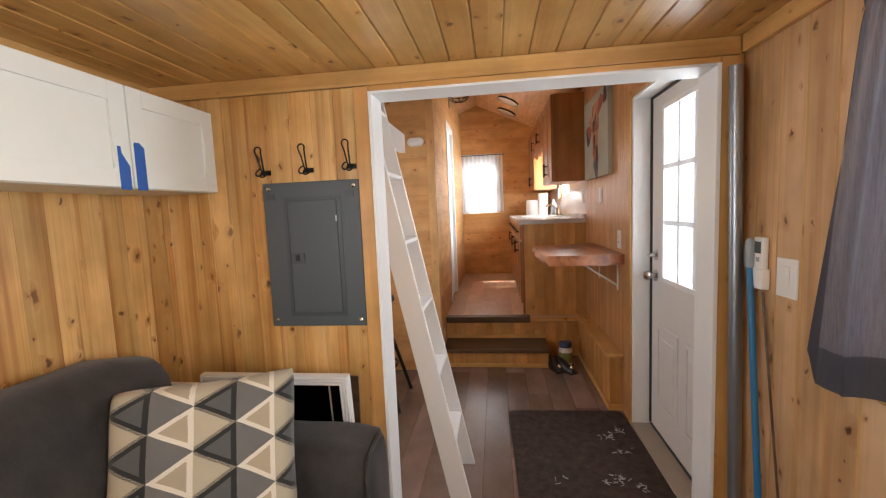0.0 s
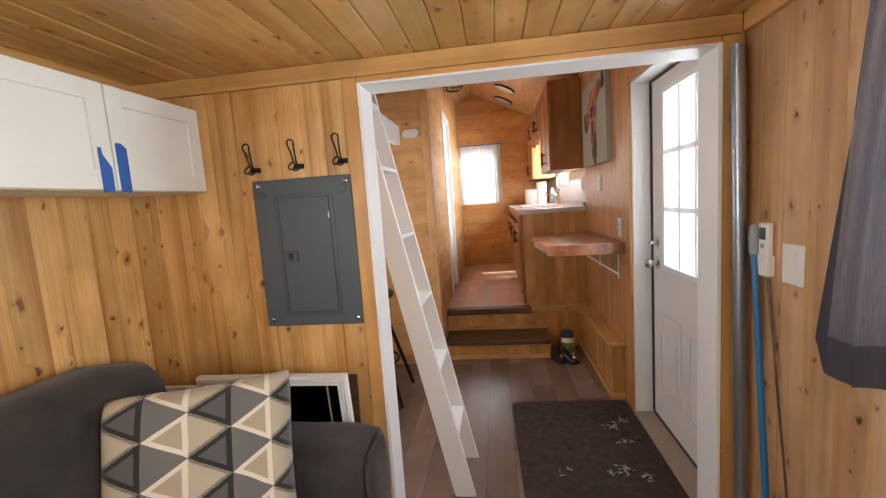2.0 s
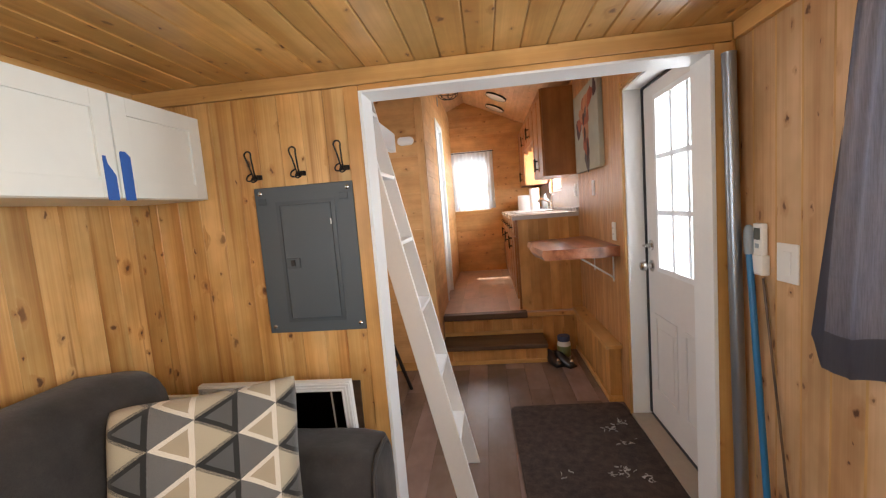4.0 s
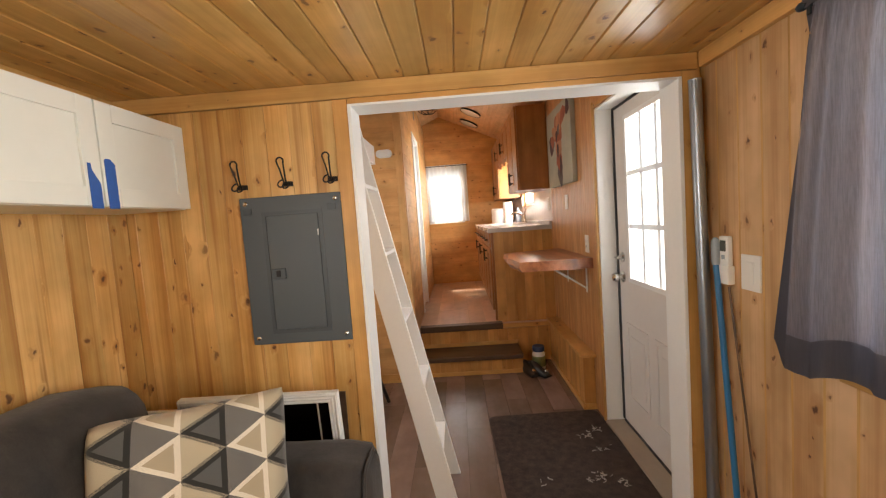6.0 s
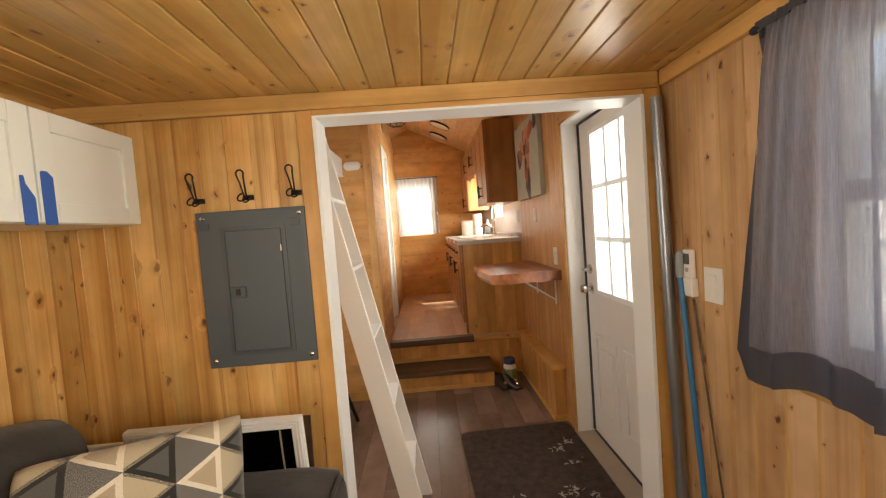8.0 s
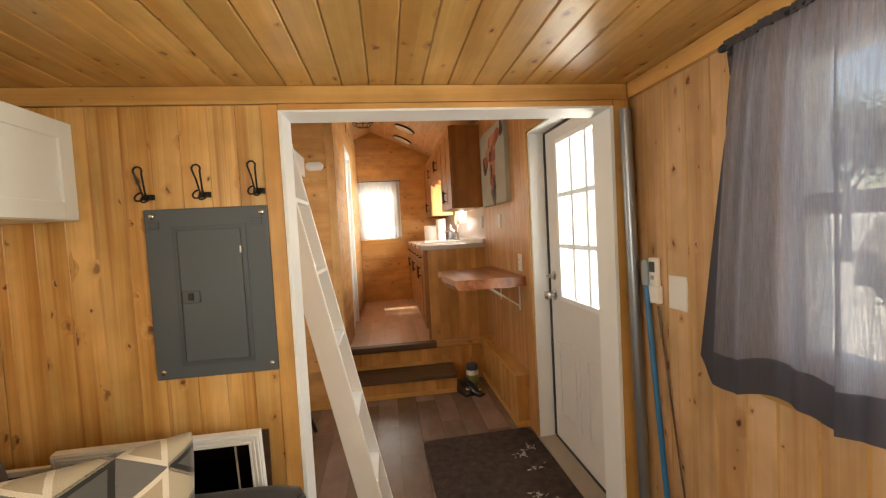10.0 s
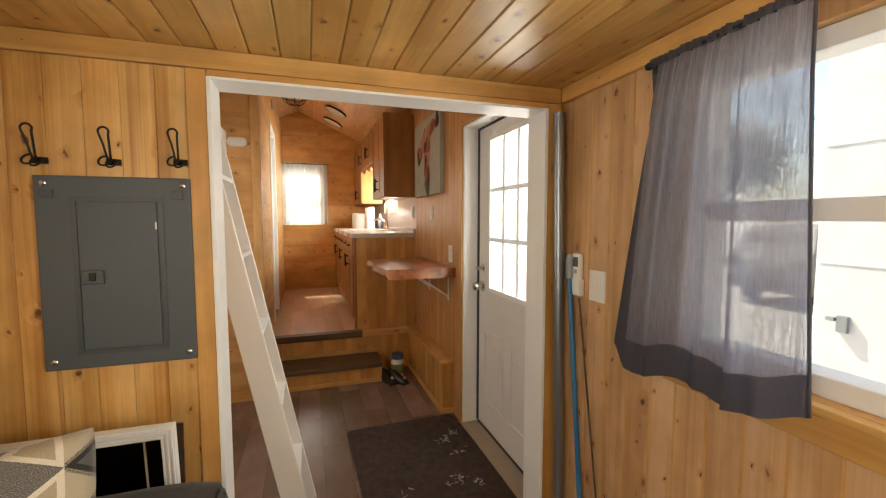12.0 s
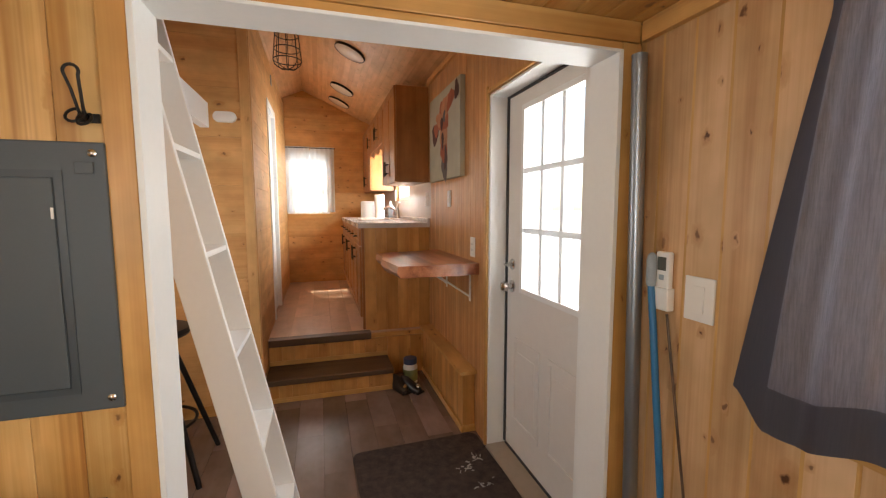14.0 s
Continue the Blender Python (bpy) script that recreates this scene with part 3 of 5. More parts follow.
b3 = part("ledge_strip", boxes((0.358, 3.868, UP - 0.054, XR - 0.012, 3.93, UP - 0.02), bevel=0.003), PINE_TX, steps)
for o in steps.children:
    o.matrix_parent_inverse = Matrix.Translation((-0.04, -3.6, 0))


def at_origin(parent):
    """Keep the parts of a thing where they were built in world space."""
    inv = Matrix.Translation(-Vector(parent.location))
    for o in parent.children:
        o.matrix_parent_inverse = inv


# ---------- entrance door ----------
door = thing("door_1", (0.98, 2.22, 0), "white entrance door with nine panes, closed", "door", kind="structure")
DX = 0.985                        # inner face of the leaf
DY0, DY1, DZ0, DZ1 = 1.815, 2.625, 0.03, 1.965
GY0, GY1, GZ0, GZ1 = 1.925, 2.440, 0.965, 1.868
part("leaf", boxes((DX, DY0, DZ0, DX + 0.04, GY0, DZ1), (DX, GY1, DZ0, DX + 0.04, DY1, DZ1), (DX, GY0, DZ0, DX + 0.04, GY1, GZ0), (DX, GY0, GZ1, DX + 0.04, GY1, DZ1)), DOOR_W, door)
bm = boxes((DX - 0.012, GY0 - 0.028, GZ0 - 0.028, DX, GY0, GZ1 + 0.028), (DX - 0.012, GY1, GZ0 - 0.028, DX, GY1 + 0.028, GZ1 + 0.028), (DX - 0.012, GY0, GZ0 - 0.028, DX, GY1, GZ0), (DX - 0.012, GY0, GZ1, DX, GY1, GZ1 + 0.028), bevel=0.003)
part("glazing_frame", bm, WHITE, door)
for k in (1, 2):
    y = GY0 + (GY1 - GY0) * k / 3
    part("muntin", boxes((DX - 0.006, y - 0.013, GZ0, DX + 0.010, y + 0.013, GZ1), bevel=0.002), MUNTIN, door)
    part("outer_muntin", boxes((DX + 0.034, y - 0.007, GZ0, DX + 0.046, y + 0.007, GZ1), bevel=0.002), MUNTIN, door)
    z = GZ0 + (GZ1 - GZ0) * k / 3
    part("muntin", boxes((DX - 0.008, GY0, z - 0.013, DX + 0.011, GY1, z + 0.013), bevel=0.002), MUNTIN, door)
for i in range(3):
    for k in range(3):
        ya, yb = GY0 + (GY1 - GY0) * i / 3, GY0 + (GY1 - GY0) * (i + 1) / 3
        za, zb = GZ0 + (GZ1 - GZ0) * k / 3, GZ0 + (GZ1 - GZ0) * (k + 1) / 3
        g = part("pane", boxes((DX + 0.012, ya + 0.009, za + 0.010, DX + 0.016, yb - 0.009, zb - 0.010)), GLASS, door)
        g.visible_shadow = False
for (ya, yb) in ((1.90, 2.18), (2.26, 2.54)):
    bm = boxes((DX - 0.007, ya, 0.20, DX, yb, 0.225), (DX - 0.007, ya, 0.655, DX, yb, 0.68), (DX - 0.007, ya, 0.225, DX, ya + 0.025, 0.655), (DX - 0.007, yb - 0.025, 0.225, DX, yb, 0.655), (DX - 0.004, ya + 0.05, 0.275, DX, yb - 0.05, 0.605), bevel=0.003)
    part("panel", bm, DOOR_W, door)
KY = 2.565
for nm, z, rr in (("door_knob", 0.955, 0.028), ("deadbolt", 1.075, 0.024)):
    bm = lathe([(rr + 0.006, 0), (rr + 0.006, 0.006), (rr * 0.55, 0.010), (rr * 0.5, 0.030)] + ([(rr * 0.95, 0.038), (rr, 0.052), (rr * 0.8, 0.066), (rr * 0.3, 0.070)] if nm == "door_knob" else [(rr * 0.5, 0.034)]), 20)
    if nm == "deadbolt":
        add_box(bm, -0.005, -0.018, 0.030, 0.005, 0.018, 0.046)
    bm.transform(Matrix.Translation((DX, KY, z)) @ Matrix.Rotation(radians(-90), 4, "Y"))
    part(nm, bm, CHROME, door, "satin chrome " + nm.replace("_", " "), smooth=40)
bm = boxes((XR - 0.006, DY1 + 0.014, 0.0, DX + 0.10, DY1 + 0.032, DW[3] + 0.0), (XR - 0.006, DW[0] - 0.01, DZ1 + 0.012, DX + 0.10, DY1 + 0.014, DW[3] + 0.004), (XR - 0.006, DW[0] - 0.014, 0.0, DX + 0.10, DY0 - 0.002, DZ1 + 0.012), bevel=0.002)
part("door_frame", bm, WHITE, door, "white door frame")
part("gasket", boxes((DX - 0.010, DY1 + 0.0005, DZ0, DX + 0.03, DY1 + 0.0135, DZ1), (DX - 0.010, DY0, DZ1 + 0.0005, DX + 0.03, DY1 + 0.0135, DZ1 + 0.0115)), GASKET, door, "dark rubber gasket")
part("threshold", boxes((XR - 0.02, DY0 - 0.01, -0.011, DX + 0.10, DY1 + 0.014, 0.018), (DX - 0.004, DY0, 0.018, DX + 0.06, DY1, 0.027), bevel=0.003), THRESH, door, "tan threshold")
# thin dark line between threshold and leaf
part("sweep", boxes((DX - 0.008, DY0, 0.0185, DX - 0.0005, DY1, 0.0295), bevel=0.001), GASKET, door, "dark strip along the door's bottom edge")
at_origin(door)
# casing on the wall face
trim("trim_door_side", (XR - 0.020, DY1 + 0.033, 0.0, XR - 0.0005, DY1 + 0.052, 2.03), PINE_TZ, "thin pine strip beside the door frame")
trim("trim_door_top", (XR - 0.020, YB + 0.03, 1.992, XR - 0.0005, DY1 + 0.033, 2.012), PINE_TY, "thin pine strip above the door frame")


# ---------- windows ----------
def wood_window(name, axis, y0, y1, z0, z1, face, outward, label, rails, half=0.018):
    """A white vinyl window with a frame, sash rails and panes. axis: the wall's normal."""
    w = thing(name, (0, 0, 0), label, "window", kind="structure")
    f, d = 0.045, 0.075

    def b(a0, a1, c0, c1, e0, e1):
        n0, n1 = sorted((face + outward * e0, face + outward * e1))
        return (n0, a0, c0, n1, a1, c1) if axis == "x" else (a0, n0, c0, a1, n1, c1)

    part("window_frame", boxes(b(y0, y0 + f, z0, z1, 0.03, 0.03 + d), b(y1 - f, y1, z0, z1, 0.03, 0.03 + d), b(y0 + f, y1 - f, z0, z0 + f, 0.03, 0.03 + d), b(y0 + f, y1 - f, z1 - f, z1, 0.03, 0.03 + d), bevel=0.004), VINYL, w)
    if y1 - y0 > 1.5:
        part("mullion", boxes(b((y0 + y1) / 2 - 0.03, (y0 + y1) / 2 + 0.03, z0 + f, z1 - f, 0.032, 0.10), bevel=0.003), VINYL, w)
    zs = [z0 + f] + list(rails) + [z1 - f]
    for z in rails:
        part("sash_rail", boxes(b(y0 + f, y1 - f, z - half, z + half, 0.035, 0.085), bevel=0.003), VINYL, w)
    for za, zb in zip(zs, zs[1:]):
        g = part("pane", boxes(b(y0 + f, y1 - f, za, zb, 0.060, 0.064)), GLASS, w)
        g.visible_shadow = False
    return w


win1 = wood_window("window_1", "x", *LW, XR, 1, "white vinyl sash window", [1.409], 0.024)
part("window_sill", boxes((XR - 0.026, LW[0] - 0.05, LW[2] - 0.022, XR + 0.03, LW[1] + 0.05, LW[2] - 0.001), bevel=0.004), PINE_TY, win1, "pine sill board")
part("apron", boxes((XR - 0.018, LW[0] - 0.03, LW[2] - 0.085, XR - 0.001, LW[1] + 0.03, LW[2] - 0.023), bevel=0.003), PINE_TY, win1, "pine apron board")
win2 = wood_window("window_2", "y", FW[0], FW[1], FW[2], FW[3], YFAR, 1, "small white window with lace curtain", [1.74])
part("casing", boxes((FW[0] - 0.01, YFAR - 0.014, FW[2] - 0.05, FW[1] + 0.03, YFAR - 0.0005, FW[2] - 0.002), bevel=0.003), PINE_TX, win2)
win3 = wood_window("window_3", "x", *KW, XR, 1, "white kitchen window above the sink", [1.74])


# ---------- living room: sofa ----------
def soft_box(x0, y0, z0, x1, y1, z1, r=0.06, puff=0.02, cuts=7, seed=0):
    """A padded block: rounded edges, bulging faces, slight unevenness."""
    bm = bmesh.new()
    add_box(bm, x0, y0, z0, x1, y1, z1)
    bmesh.ops.subdivide_edges(bm, edges=bm.edges[:], cuts=cuts, use_grid_fill=True)
    c = Vector(((x0 + x1) / 2, (y0 + y1) / 2, (z0 + z1) / 2))
    h = Vector(((x1 - x0) / 2, (y1 - y0) / 2, (z1 - z0) / 2))
    for v in bm.verts:
        d = v.co - c
        q = Vector(tuple(max(-(h[i] - r), min(h[i] - r, d[i])) for i in range(3)))
        e = d - q
        if e.length > 1e-6:
            e = e.normalized() * r
        s = Vector(tuple(d[i] / h[i] for i in range(3)))
        for i in range(3):
            j, k = (i + 1) % 3, (i + 2) % 3
            if abs(s[i]) > 0.99:
                e[i] += math.copysign(puff * (1 - s[j] ** 2) * (1 - s[k] ** 2), s[i])
        wob = 0.006 * noise.noise((v.co + Vector((seed * 3.1, 0, 0))) * 7)
        v.co = c + q + e + e.normalized() * wob
    return bm


sofa = thing("sofa", (-0.78, 0.3, 0), "charcoal grey velvet sofa against the pine wall", "sofa")
part("base", soft_box(-1.22, -0.95, 0.06, -0.36, 1.20, 0.36, 0.03, 0.0), SOFA, sofa, smooth=60)
part("arm", soft_box(-1.215, 1.165, 0.06, -0.325, 1.385, 0.672, 0.050, 0.014, 9, 3), SOFA, sofa, smooth=70)
part("arm", soft_box(-1.215, -1.17, 0.06, -0.325, -0.93, 0.665, 0.055, 0.014, 9, 4), SOFA, sofa, smooth=70)
bm = soft_box(-1.243, -1.14, 0.30, -0.985, 1.268, 0.986, 0.110, 0.012, 13, 2)
for v in bm.verts:
    v.co.x += 0.10 * max(0.0, (v.co.x + 1.243) / 0.26) * max(0.0, (0.95 - v.co.z) / 0.55)
    v.co.z -= 0.012 * math.sin(2.6 * (v.co.y + 0.3)) ** 2 * max(0.0, (v.co.z - 0.8) / 0.15)
part("backrest", bm, SOFA, sofa, smooth=70)
for i, (ya, yb) in enumerate(((0.12, 1.15), (-0.92, 0.10))):
    part("seat_cushion", soft_box(-0.98, ya, 0.34, -0.34, yb, 0.475, 0.05, 0.02, 7, i + 8), SOFA, sofa, smooth=70)
for fx in (-1.17, -0.42):
    for fy in (-1.10, 1.30):
        part("foot", tube((fx, fy, -0.012), (fx, fy, 0.065), 0.02, 0.028), BLACK, sofa)
part("piping", wire([(-0.330, y, z) for y, z in [(1.17, 0.10), (1.165, 0.60)] + arc(1.215, 0.615, 0.045, 180, 90, 5) + arc(1.295, 0.615, 0.045, 90, 0, 5) + [(1.345, 0.60), (1.345, 0.10)]], 0.006, 8), SOFA, sofa, smooth=60)
at_origin(sofa)


# ---------- patterned pillow ----------
def triangle_cloth():
    """Woven triangles in columns: pale outlines round beige, black outlines round grey, flecked grey and beige between."""
    m, nt, bsdf = material("triangle_weave")
    L = nt.links.new
    uv = nt.nodes.new("ShaderNodeUVMap")
    uv.uv_map = "UVMap"
    sep = nt.nodes.new("ShaderNodeSeparateXYZ")
    L(uv.outputs[0], sep.inputs[0])
    fleck = node(nt, "TexNoise", Scale=230.0, Detail=3.0)
    L(uv.outputs[0], fleck.inputs["Vector"])
    wob = node(nt, "TexNoise", Scale=120.0, Detail=2.0)
    L(uv.outputs[0], wob.inputs["Vector"])
    jit = math_node(nt, "MULTIPLY", math_node(nt, "SUBTRACT", wob.outputs[0], 0.5), 0.05)
    u = math_node(nt, "ADD", math_node(nt, "MULTIPLY", math_node(nt, "POWER", sep.outputs[0], 1.06), 4.65), jit)
    v = math_node(nt, "ADD", math_node(nt, "MULTIPLY", sep.outputs[1], 4.17), 0.92)
    column = math_node(nt, "FLOOR", u)
    fu = math_node(nt, "SUBTRACT", u, column)
    odd = math_node(nt, "MODULO", column, 2.0)
    # left pointing triangle in each cell: half height grows with fu
    vv = math_node(nt, "ADD", v, math_node(nt, "MULTIPLY", odd, 0.5))
    fv = math_node(nt, "FRACT", vv)
    dist = math_node(nt, "MULTIPLY", math_node(nt, "ABSOLUTE", math_node(nt, "SUBTRACT", fv, 0.5)), 2.0)
    inside = math_node(nt, "SUBTRACT", fu, dist)           # >0 inside the left pointing triangle
    tri = math_node(nt, "GREATER_THAN", inside, 0.0)
    lim = math_node(nt, "MINIMUM", math_node(nt, "MULTIPLY", inside, 0.62), math_node(nt, "SUBTRACT", 1.0, fu))
    core = math_node(nt, "GREATER_THAN", lim, 0.135)
    grain = ramp(nt, fleck.outputs[0], [(0.35, 0.78), (0.65, 1.10)])
    speck = math_node(nt, "GREATER_THAN", fleck.outputs[0], 0.53)
    pale = mix_color(nt, core, (0.71, 0.65, 0.54), (0.42, 0.345, 0.235))
    darkc = mix_color(nt, core, (0.022, 0.021, 0.019), (0.095, 0.096, 0.093))
    tri_col = mix_color(nt, odd, darkc, pale)
    grey = mix_color(nt, speck, (0.11, 0.105, 0.10), (0.22, 0.21, 0.195))
    beige = mix_color(nt, math_node(nt, "GREATER_THAN", lim, -0.09), (0.47, 0.405, 0.29), mix_color(nt, speck, (0.10, 0.095, 0.085), (0.40, 0.34, 0.24)))
    gap_col = mix_color(nt, odd, beige, grey)
    col = mix_color(nt, tri, gap_col, tri_col)
    gm = nt.nodes.new("ShaderNodeCombineColor")
    for i in range(3):
        L(grain, gm.inputs[i])
    L(mix_color(nt, 1.0, col, gm.outputs[0], "MULTIPLY"), bsdf.inputs["Base Color"])
    bsdf.inputs["Roughness"].default_value = 0.92
    bsdf.inputs["Sheen Weight"].default_value = 0.2
    bump(nt, bsdf, fleck.outputs[0], 0.4, 0.002)
    return m


def pillow_mesh(size, depth, n=26):
    bm = bmesh.new()
    uvl = bm.loops.layers.uv.new("UVMap")
    sides = []
    for sgn in (1, -1):
        grid = []
        for j in range(n + 1):
            row = []
            for i in range(n + 1):
                a, b = 2 * i / n - 1, 2 * j / n - 1
                pin = 1 - 0.07 * (1 - abs(a) ** 2) * abs(b) ** 3 - 0.0
                pin2 = 1 - 0.07 * (1 - abs(b) ** 2) * abs(a) ** 3
                h = depth * ((1 - a ** 4) * (1 - b ** 4)) ** 0.42
                h += 0.006 * noise.noise((a * 3, b * 3, sgn)) * (1 - a * a) * (1 - b * b) * 3
                rc = 1 - (0.055 if a > 0 and b > 0 else 0.085) * (a * b) ** 4
                ear = 0.005 * max(0.0, a) ** 3 * max(0.0, b) ** 2
                row.append(bm.verts.new((a * size / 2 * pin2 * rc, sgn * h, b * size / 2 * pin * rc + ear)))
            grid.append(row)
        sides.append(grid)
        for j in range(n):
            for i in range(n):
                f = bm.faces.new((grid[j][i], grid[j][i + 1], grid[j + 1][i + 1], grid[j + 1][i]) if sgn < 0 else (grid[j][i], grid[j + 1][i], grid[j + 1][i + 1], grid[j][i + 1]))
                for lp in f.loops:
                    k = next((jj, ii) for jj in (j, j + 1) for ii in (i, i + 1) if grid[jj][ii] is lp.vert)
                    lp[uvl].uv = (k[1] / n, k[0] / n)
    bmesh.ops.remove_doubles(bm, verts=bm.verts[:], dist=0.0005)
    return bm


pillow = tagged(new("throw_pillow", finish(pillow_mesh(0.490, 0.066), "throw_pillow", triangle_cloth(), 80)), "square pillow woven with grey, beige and black triangles", "pillow")
PILLOW_POSE = pose(-0.745, 1.046, 0.700, -18, 2.5, 29)
pillow.matrix_world = PILLOW_POSE


# ---------- white wall cabinets with blue tape ----------
def wall_cabinet(y0, y1, group):
    xf, z0, z1 = -0.972, 1.484, 1.779
    c = thing("wall_cabinet", (XL, (y0 + y1) / 2, z0), "white shaker wall cabinet above the sofa", "cabinet", group)
    part("body", boxes((XL + BX + 0.001, y0, z0, xf - 0.020, y1, z1), bevel=0.002), WHITE_CAB, c)
    f = 0.052
    a, b, s, t = y0 + 0.002, y1 - 0.002, z0 + 0.002, z1 - 0.002
    d = part("door", boxes((xf - 0.019, a + f, s + f, xf - 0.008, b - f, t - f)), WHITE_CAB, c, "white shaker door with flat panel")
    for dd in ((a, a + f, s, t), (b - f, b, s, t)):
        part("stile", boxes((xf - 0.019, dd[0], dd[2], xf, dd[1], dd[3]), bevel=0.0015), WHITE_CAB, d)
    for dd in ((s, s + f), (t - f, t)):
        part("rail", boxes((xf - 0.019, a + f, dd[0], xf, b - f, dd[1]), bevel=0.0015), WHITE_CAB, d)
    at_origin(c)
    return c


for ya, yb in ((1.150, 1.515), (0.73, 1.148), (0.31, 0.728)):
    wall_cabinet(ya, yb, "wall cabinets above the sofa")


def tape_strip(y0, w, z0, z1, shape, label):
    """A torn strip: shape gives its corners as shares of its width and height."""
    xf = -0.972
    bm = bmesh.new()
    pts = [(y0 + w * p, z0 - 0.005 + (z1 - z0 + 0.005) * q) for p, q in shape]
    a = [bm.verts.new((xf + 0.0008, y, z)) for y, z in pts]
    b = [bm.verts.new((xf + 0.0020, y, z)) for y, z in pts]
    bm.faces.new(a[::-1])
    bm.faces.new(b)
    for i in range(len(pts)):
        j = (i + 1) % len(pts)
        bm.faces.new((a[i], a[j], b[j], b[i]))
    tagged(new("tape_strip", finish(bm, "tape_strip", TAPE)), label, "tape", "painter's tape strips")


tape_strip(1.104, 0.035, 1.484, 1.600, ((0, 0), (1, 0), (1.0, 0.56), (0.36, 0.84), (0.28, 1.0), (0, 1.0)), "torn strip of blue painter's tape with slanted end")
tape_strip(1.159, 0.035, 1.484, 1.618, ((0, 0), (1, 0), (1.0, 0.90), (0.55, 1.0), (0.12, 1.0), (0, 0.97)), "torn strip of blue painter's tape on cabinet door")


# ---------- breaker panel ----------
pan = thing("breaker_panel", (-0.615, YP, 0.96), "grey metal breaker panel with closed door", "electrical panel")
px0, px1, pz0, pz1, pf = -0.803, -0.427, 0.960, 1.511, 1.534
part("cover", boxes((px0, pf, pz0, px1, YP - 0.0005, pz1), bevel=0.003), PANEL_G, pan)
part("hinged_door", boxes((-0.708, pf - 0.005, 1.015, -0.515, pf - 0.0005, 1.441), bevel=0.0025), PANEL_G, pan)
part("door_channel", boxes((-0.724, pf - 0.0022, 1.000, -0.710, pf - 0.0004, 1.455), (-0.513, pf - 0.0022, 1.000, -0.499, pf - 0.0004, 1.455), (-0.710, pf - 0.0022, 1.441, -0.513, pf - 0.0004, 1.455), (-0.710, pf - 0.0022, 1.000, -0.513, pf - 0.0004, 1.014)), PANEL_D, pan)
part("latch", boxes((-0.704, pf - 0.012, 1.205, -0.650, pf - 0.0055, 1.245), bevel=0.003), PANEL_D, pan, "recessed dark latch")
part("latch_slider", boxes((-0.684, pf - 0.016, 1.215, -0.668, pf - 0.0125, 1.238), bevel=0.002), BLACK, pan)
part("maker_plate", boxes((-0.520, pf - 0.0068, 1.36, -0.5155, pf - 0.0055, 1.382)), PLASTIC, pan, "small white sticker")
for kx in (-0.775, -0.462):
    part("knockout", boxes((kx - 0.016, pf - 0.004, 1.448, kx + 0.016, pf - 0.0005, 1.472), bevel=0.0015), PANEL_D, pan)
for kx in (px0 + 0.022, px1 - 0.020):
    for kz in (pz0 + 0.025, pz1 - 0.022):
        bm = lathe([(0.008, 0), (0.008, 0.002), (0.004, 0.005)], 12)
        bm.transform(Matrix.Translation((kx, pf, kz)) @ Matrix.Rotation(radians(90), 4, "X"))
        part("screw", bm, CHROME, pan, "bright screw", smooth=40)
at_origin(pan)


# ---------- coat hooks ----------
def coat_hook(x, z):
    h = thing("coat_hook", (x, YP, z), "black wire coat hook on the pine wall", "hook", "coat hooks above the panel")
    part("back_plate", boxes((-0.010, -0.008, -0.010, 0.026, -0.0005, 0.008), bevel=0.002), BLACK, h)
    path = [(-0.001, -0.010, -0.006), (-0.002, -0.022, 0.014), (-0.006, -0.032, 0.048), (-0.010, -0.036, 0.064)]
    path += [(-0.001 + r[0], -0.038, 0.079 + r[1]) for r in arc(0, 0, 0.0125, 200, -30, 12)]
    path += [(0.009, -0.034, 0.058), (0.007, -0.022, 0.014), (0.006, -0.010, -0.006)]
    part("upper_hook", wire(path, 0.0030), BLACK, h, smooth=50)
    for cx, cz, lean in ((-0.006, 0.000, 0.9), (0.009, -0.006, 0.1)):
        low = []
        for i in range(13):
            a = radians(25 + 310 * i / 12)
            low.append((cx + 0.011 * math.sin(a) + 0.006 * lean * math.cos(a), -0.026 + 0.012 * math.cos(a), cz + 0.013 * math.cos(a) - 0.006 * lean * math.sin(a)))
        part("lower_hook", wire(low, 0.0028), BLACK, h, smooth=50)
    return h


first = coat_hook(-0.797, 1.552)
for x in (-0.627, -0.460):
    copy_thing(first, pose(x, YP, 1.554 if x < -0.5 else 1.560))


# ---------- spare window sash leaning behind the sofa arm ----------
sash = thing("spare_window", (-0.83, 1.45, 0), "spare white window leaning behind the sofa", "window")
W2, H2 = 0.562, 0.826
f = 0.034


def leaning(bm, at=(-0.738, 1.470), turn=6.0):
    bm.transform(Matrix.Translation((at[0], at[1], 0.0)) @ Matrix.Rotation(radians(turn), 4, "X"))
    return bm


bm = boxes((-W2 / 2, 0, 0, -W2 / 2 + f, 0.026, H2), (W2 / 2 - f, 0, 0, W2 / 2, 0.026, H2), (-W2 / 2 + f, 0, 0, W2 / 2 - f, 0.026, f), (-W2 / 2 + f, 0, H2 - f, W2 / 2 - f, 0.026, H2), bevel=0.003)
part("sash_frame", leaning(bm), VINYL, sash)
for k in (0.004, 0.015, 0.026):
    part("frame_ridge", leaning(boxes((W2 / 2 - k - 0.005, -0.006, 0.004, W2 / 2 - k, -0.0005, H2 - k), (-W2 / 2 + k, -0.006, 0.004, -W2 / 2 + k + 0.005, -0.0005, H2 - k), (-W2 / 2 + k + 0.005, -0.006, H2 - k - 0.005, W2 / 2 - k - 0.005, -0.0005, H2 - k), bevel=0.001)), VINYL, sash)
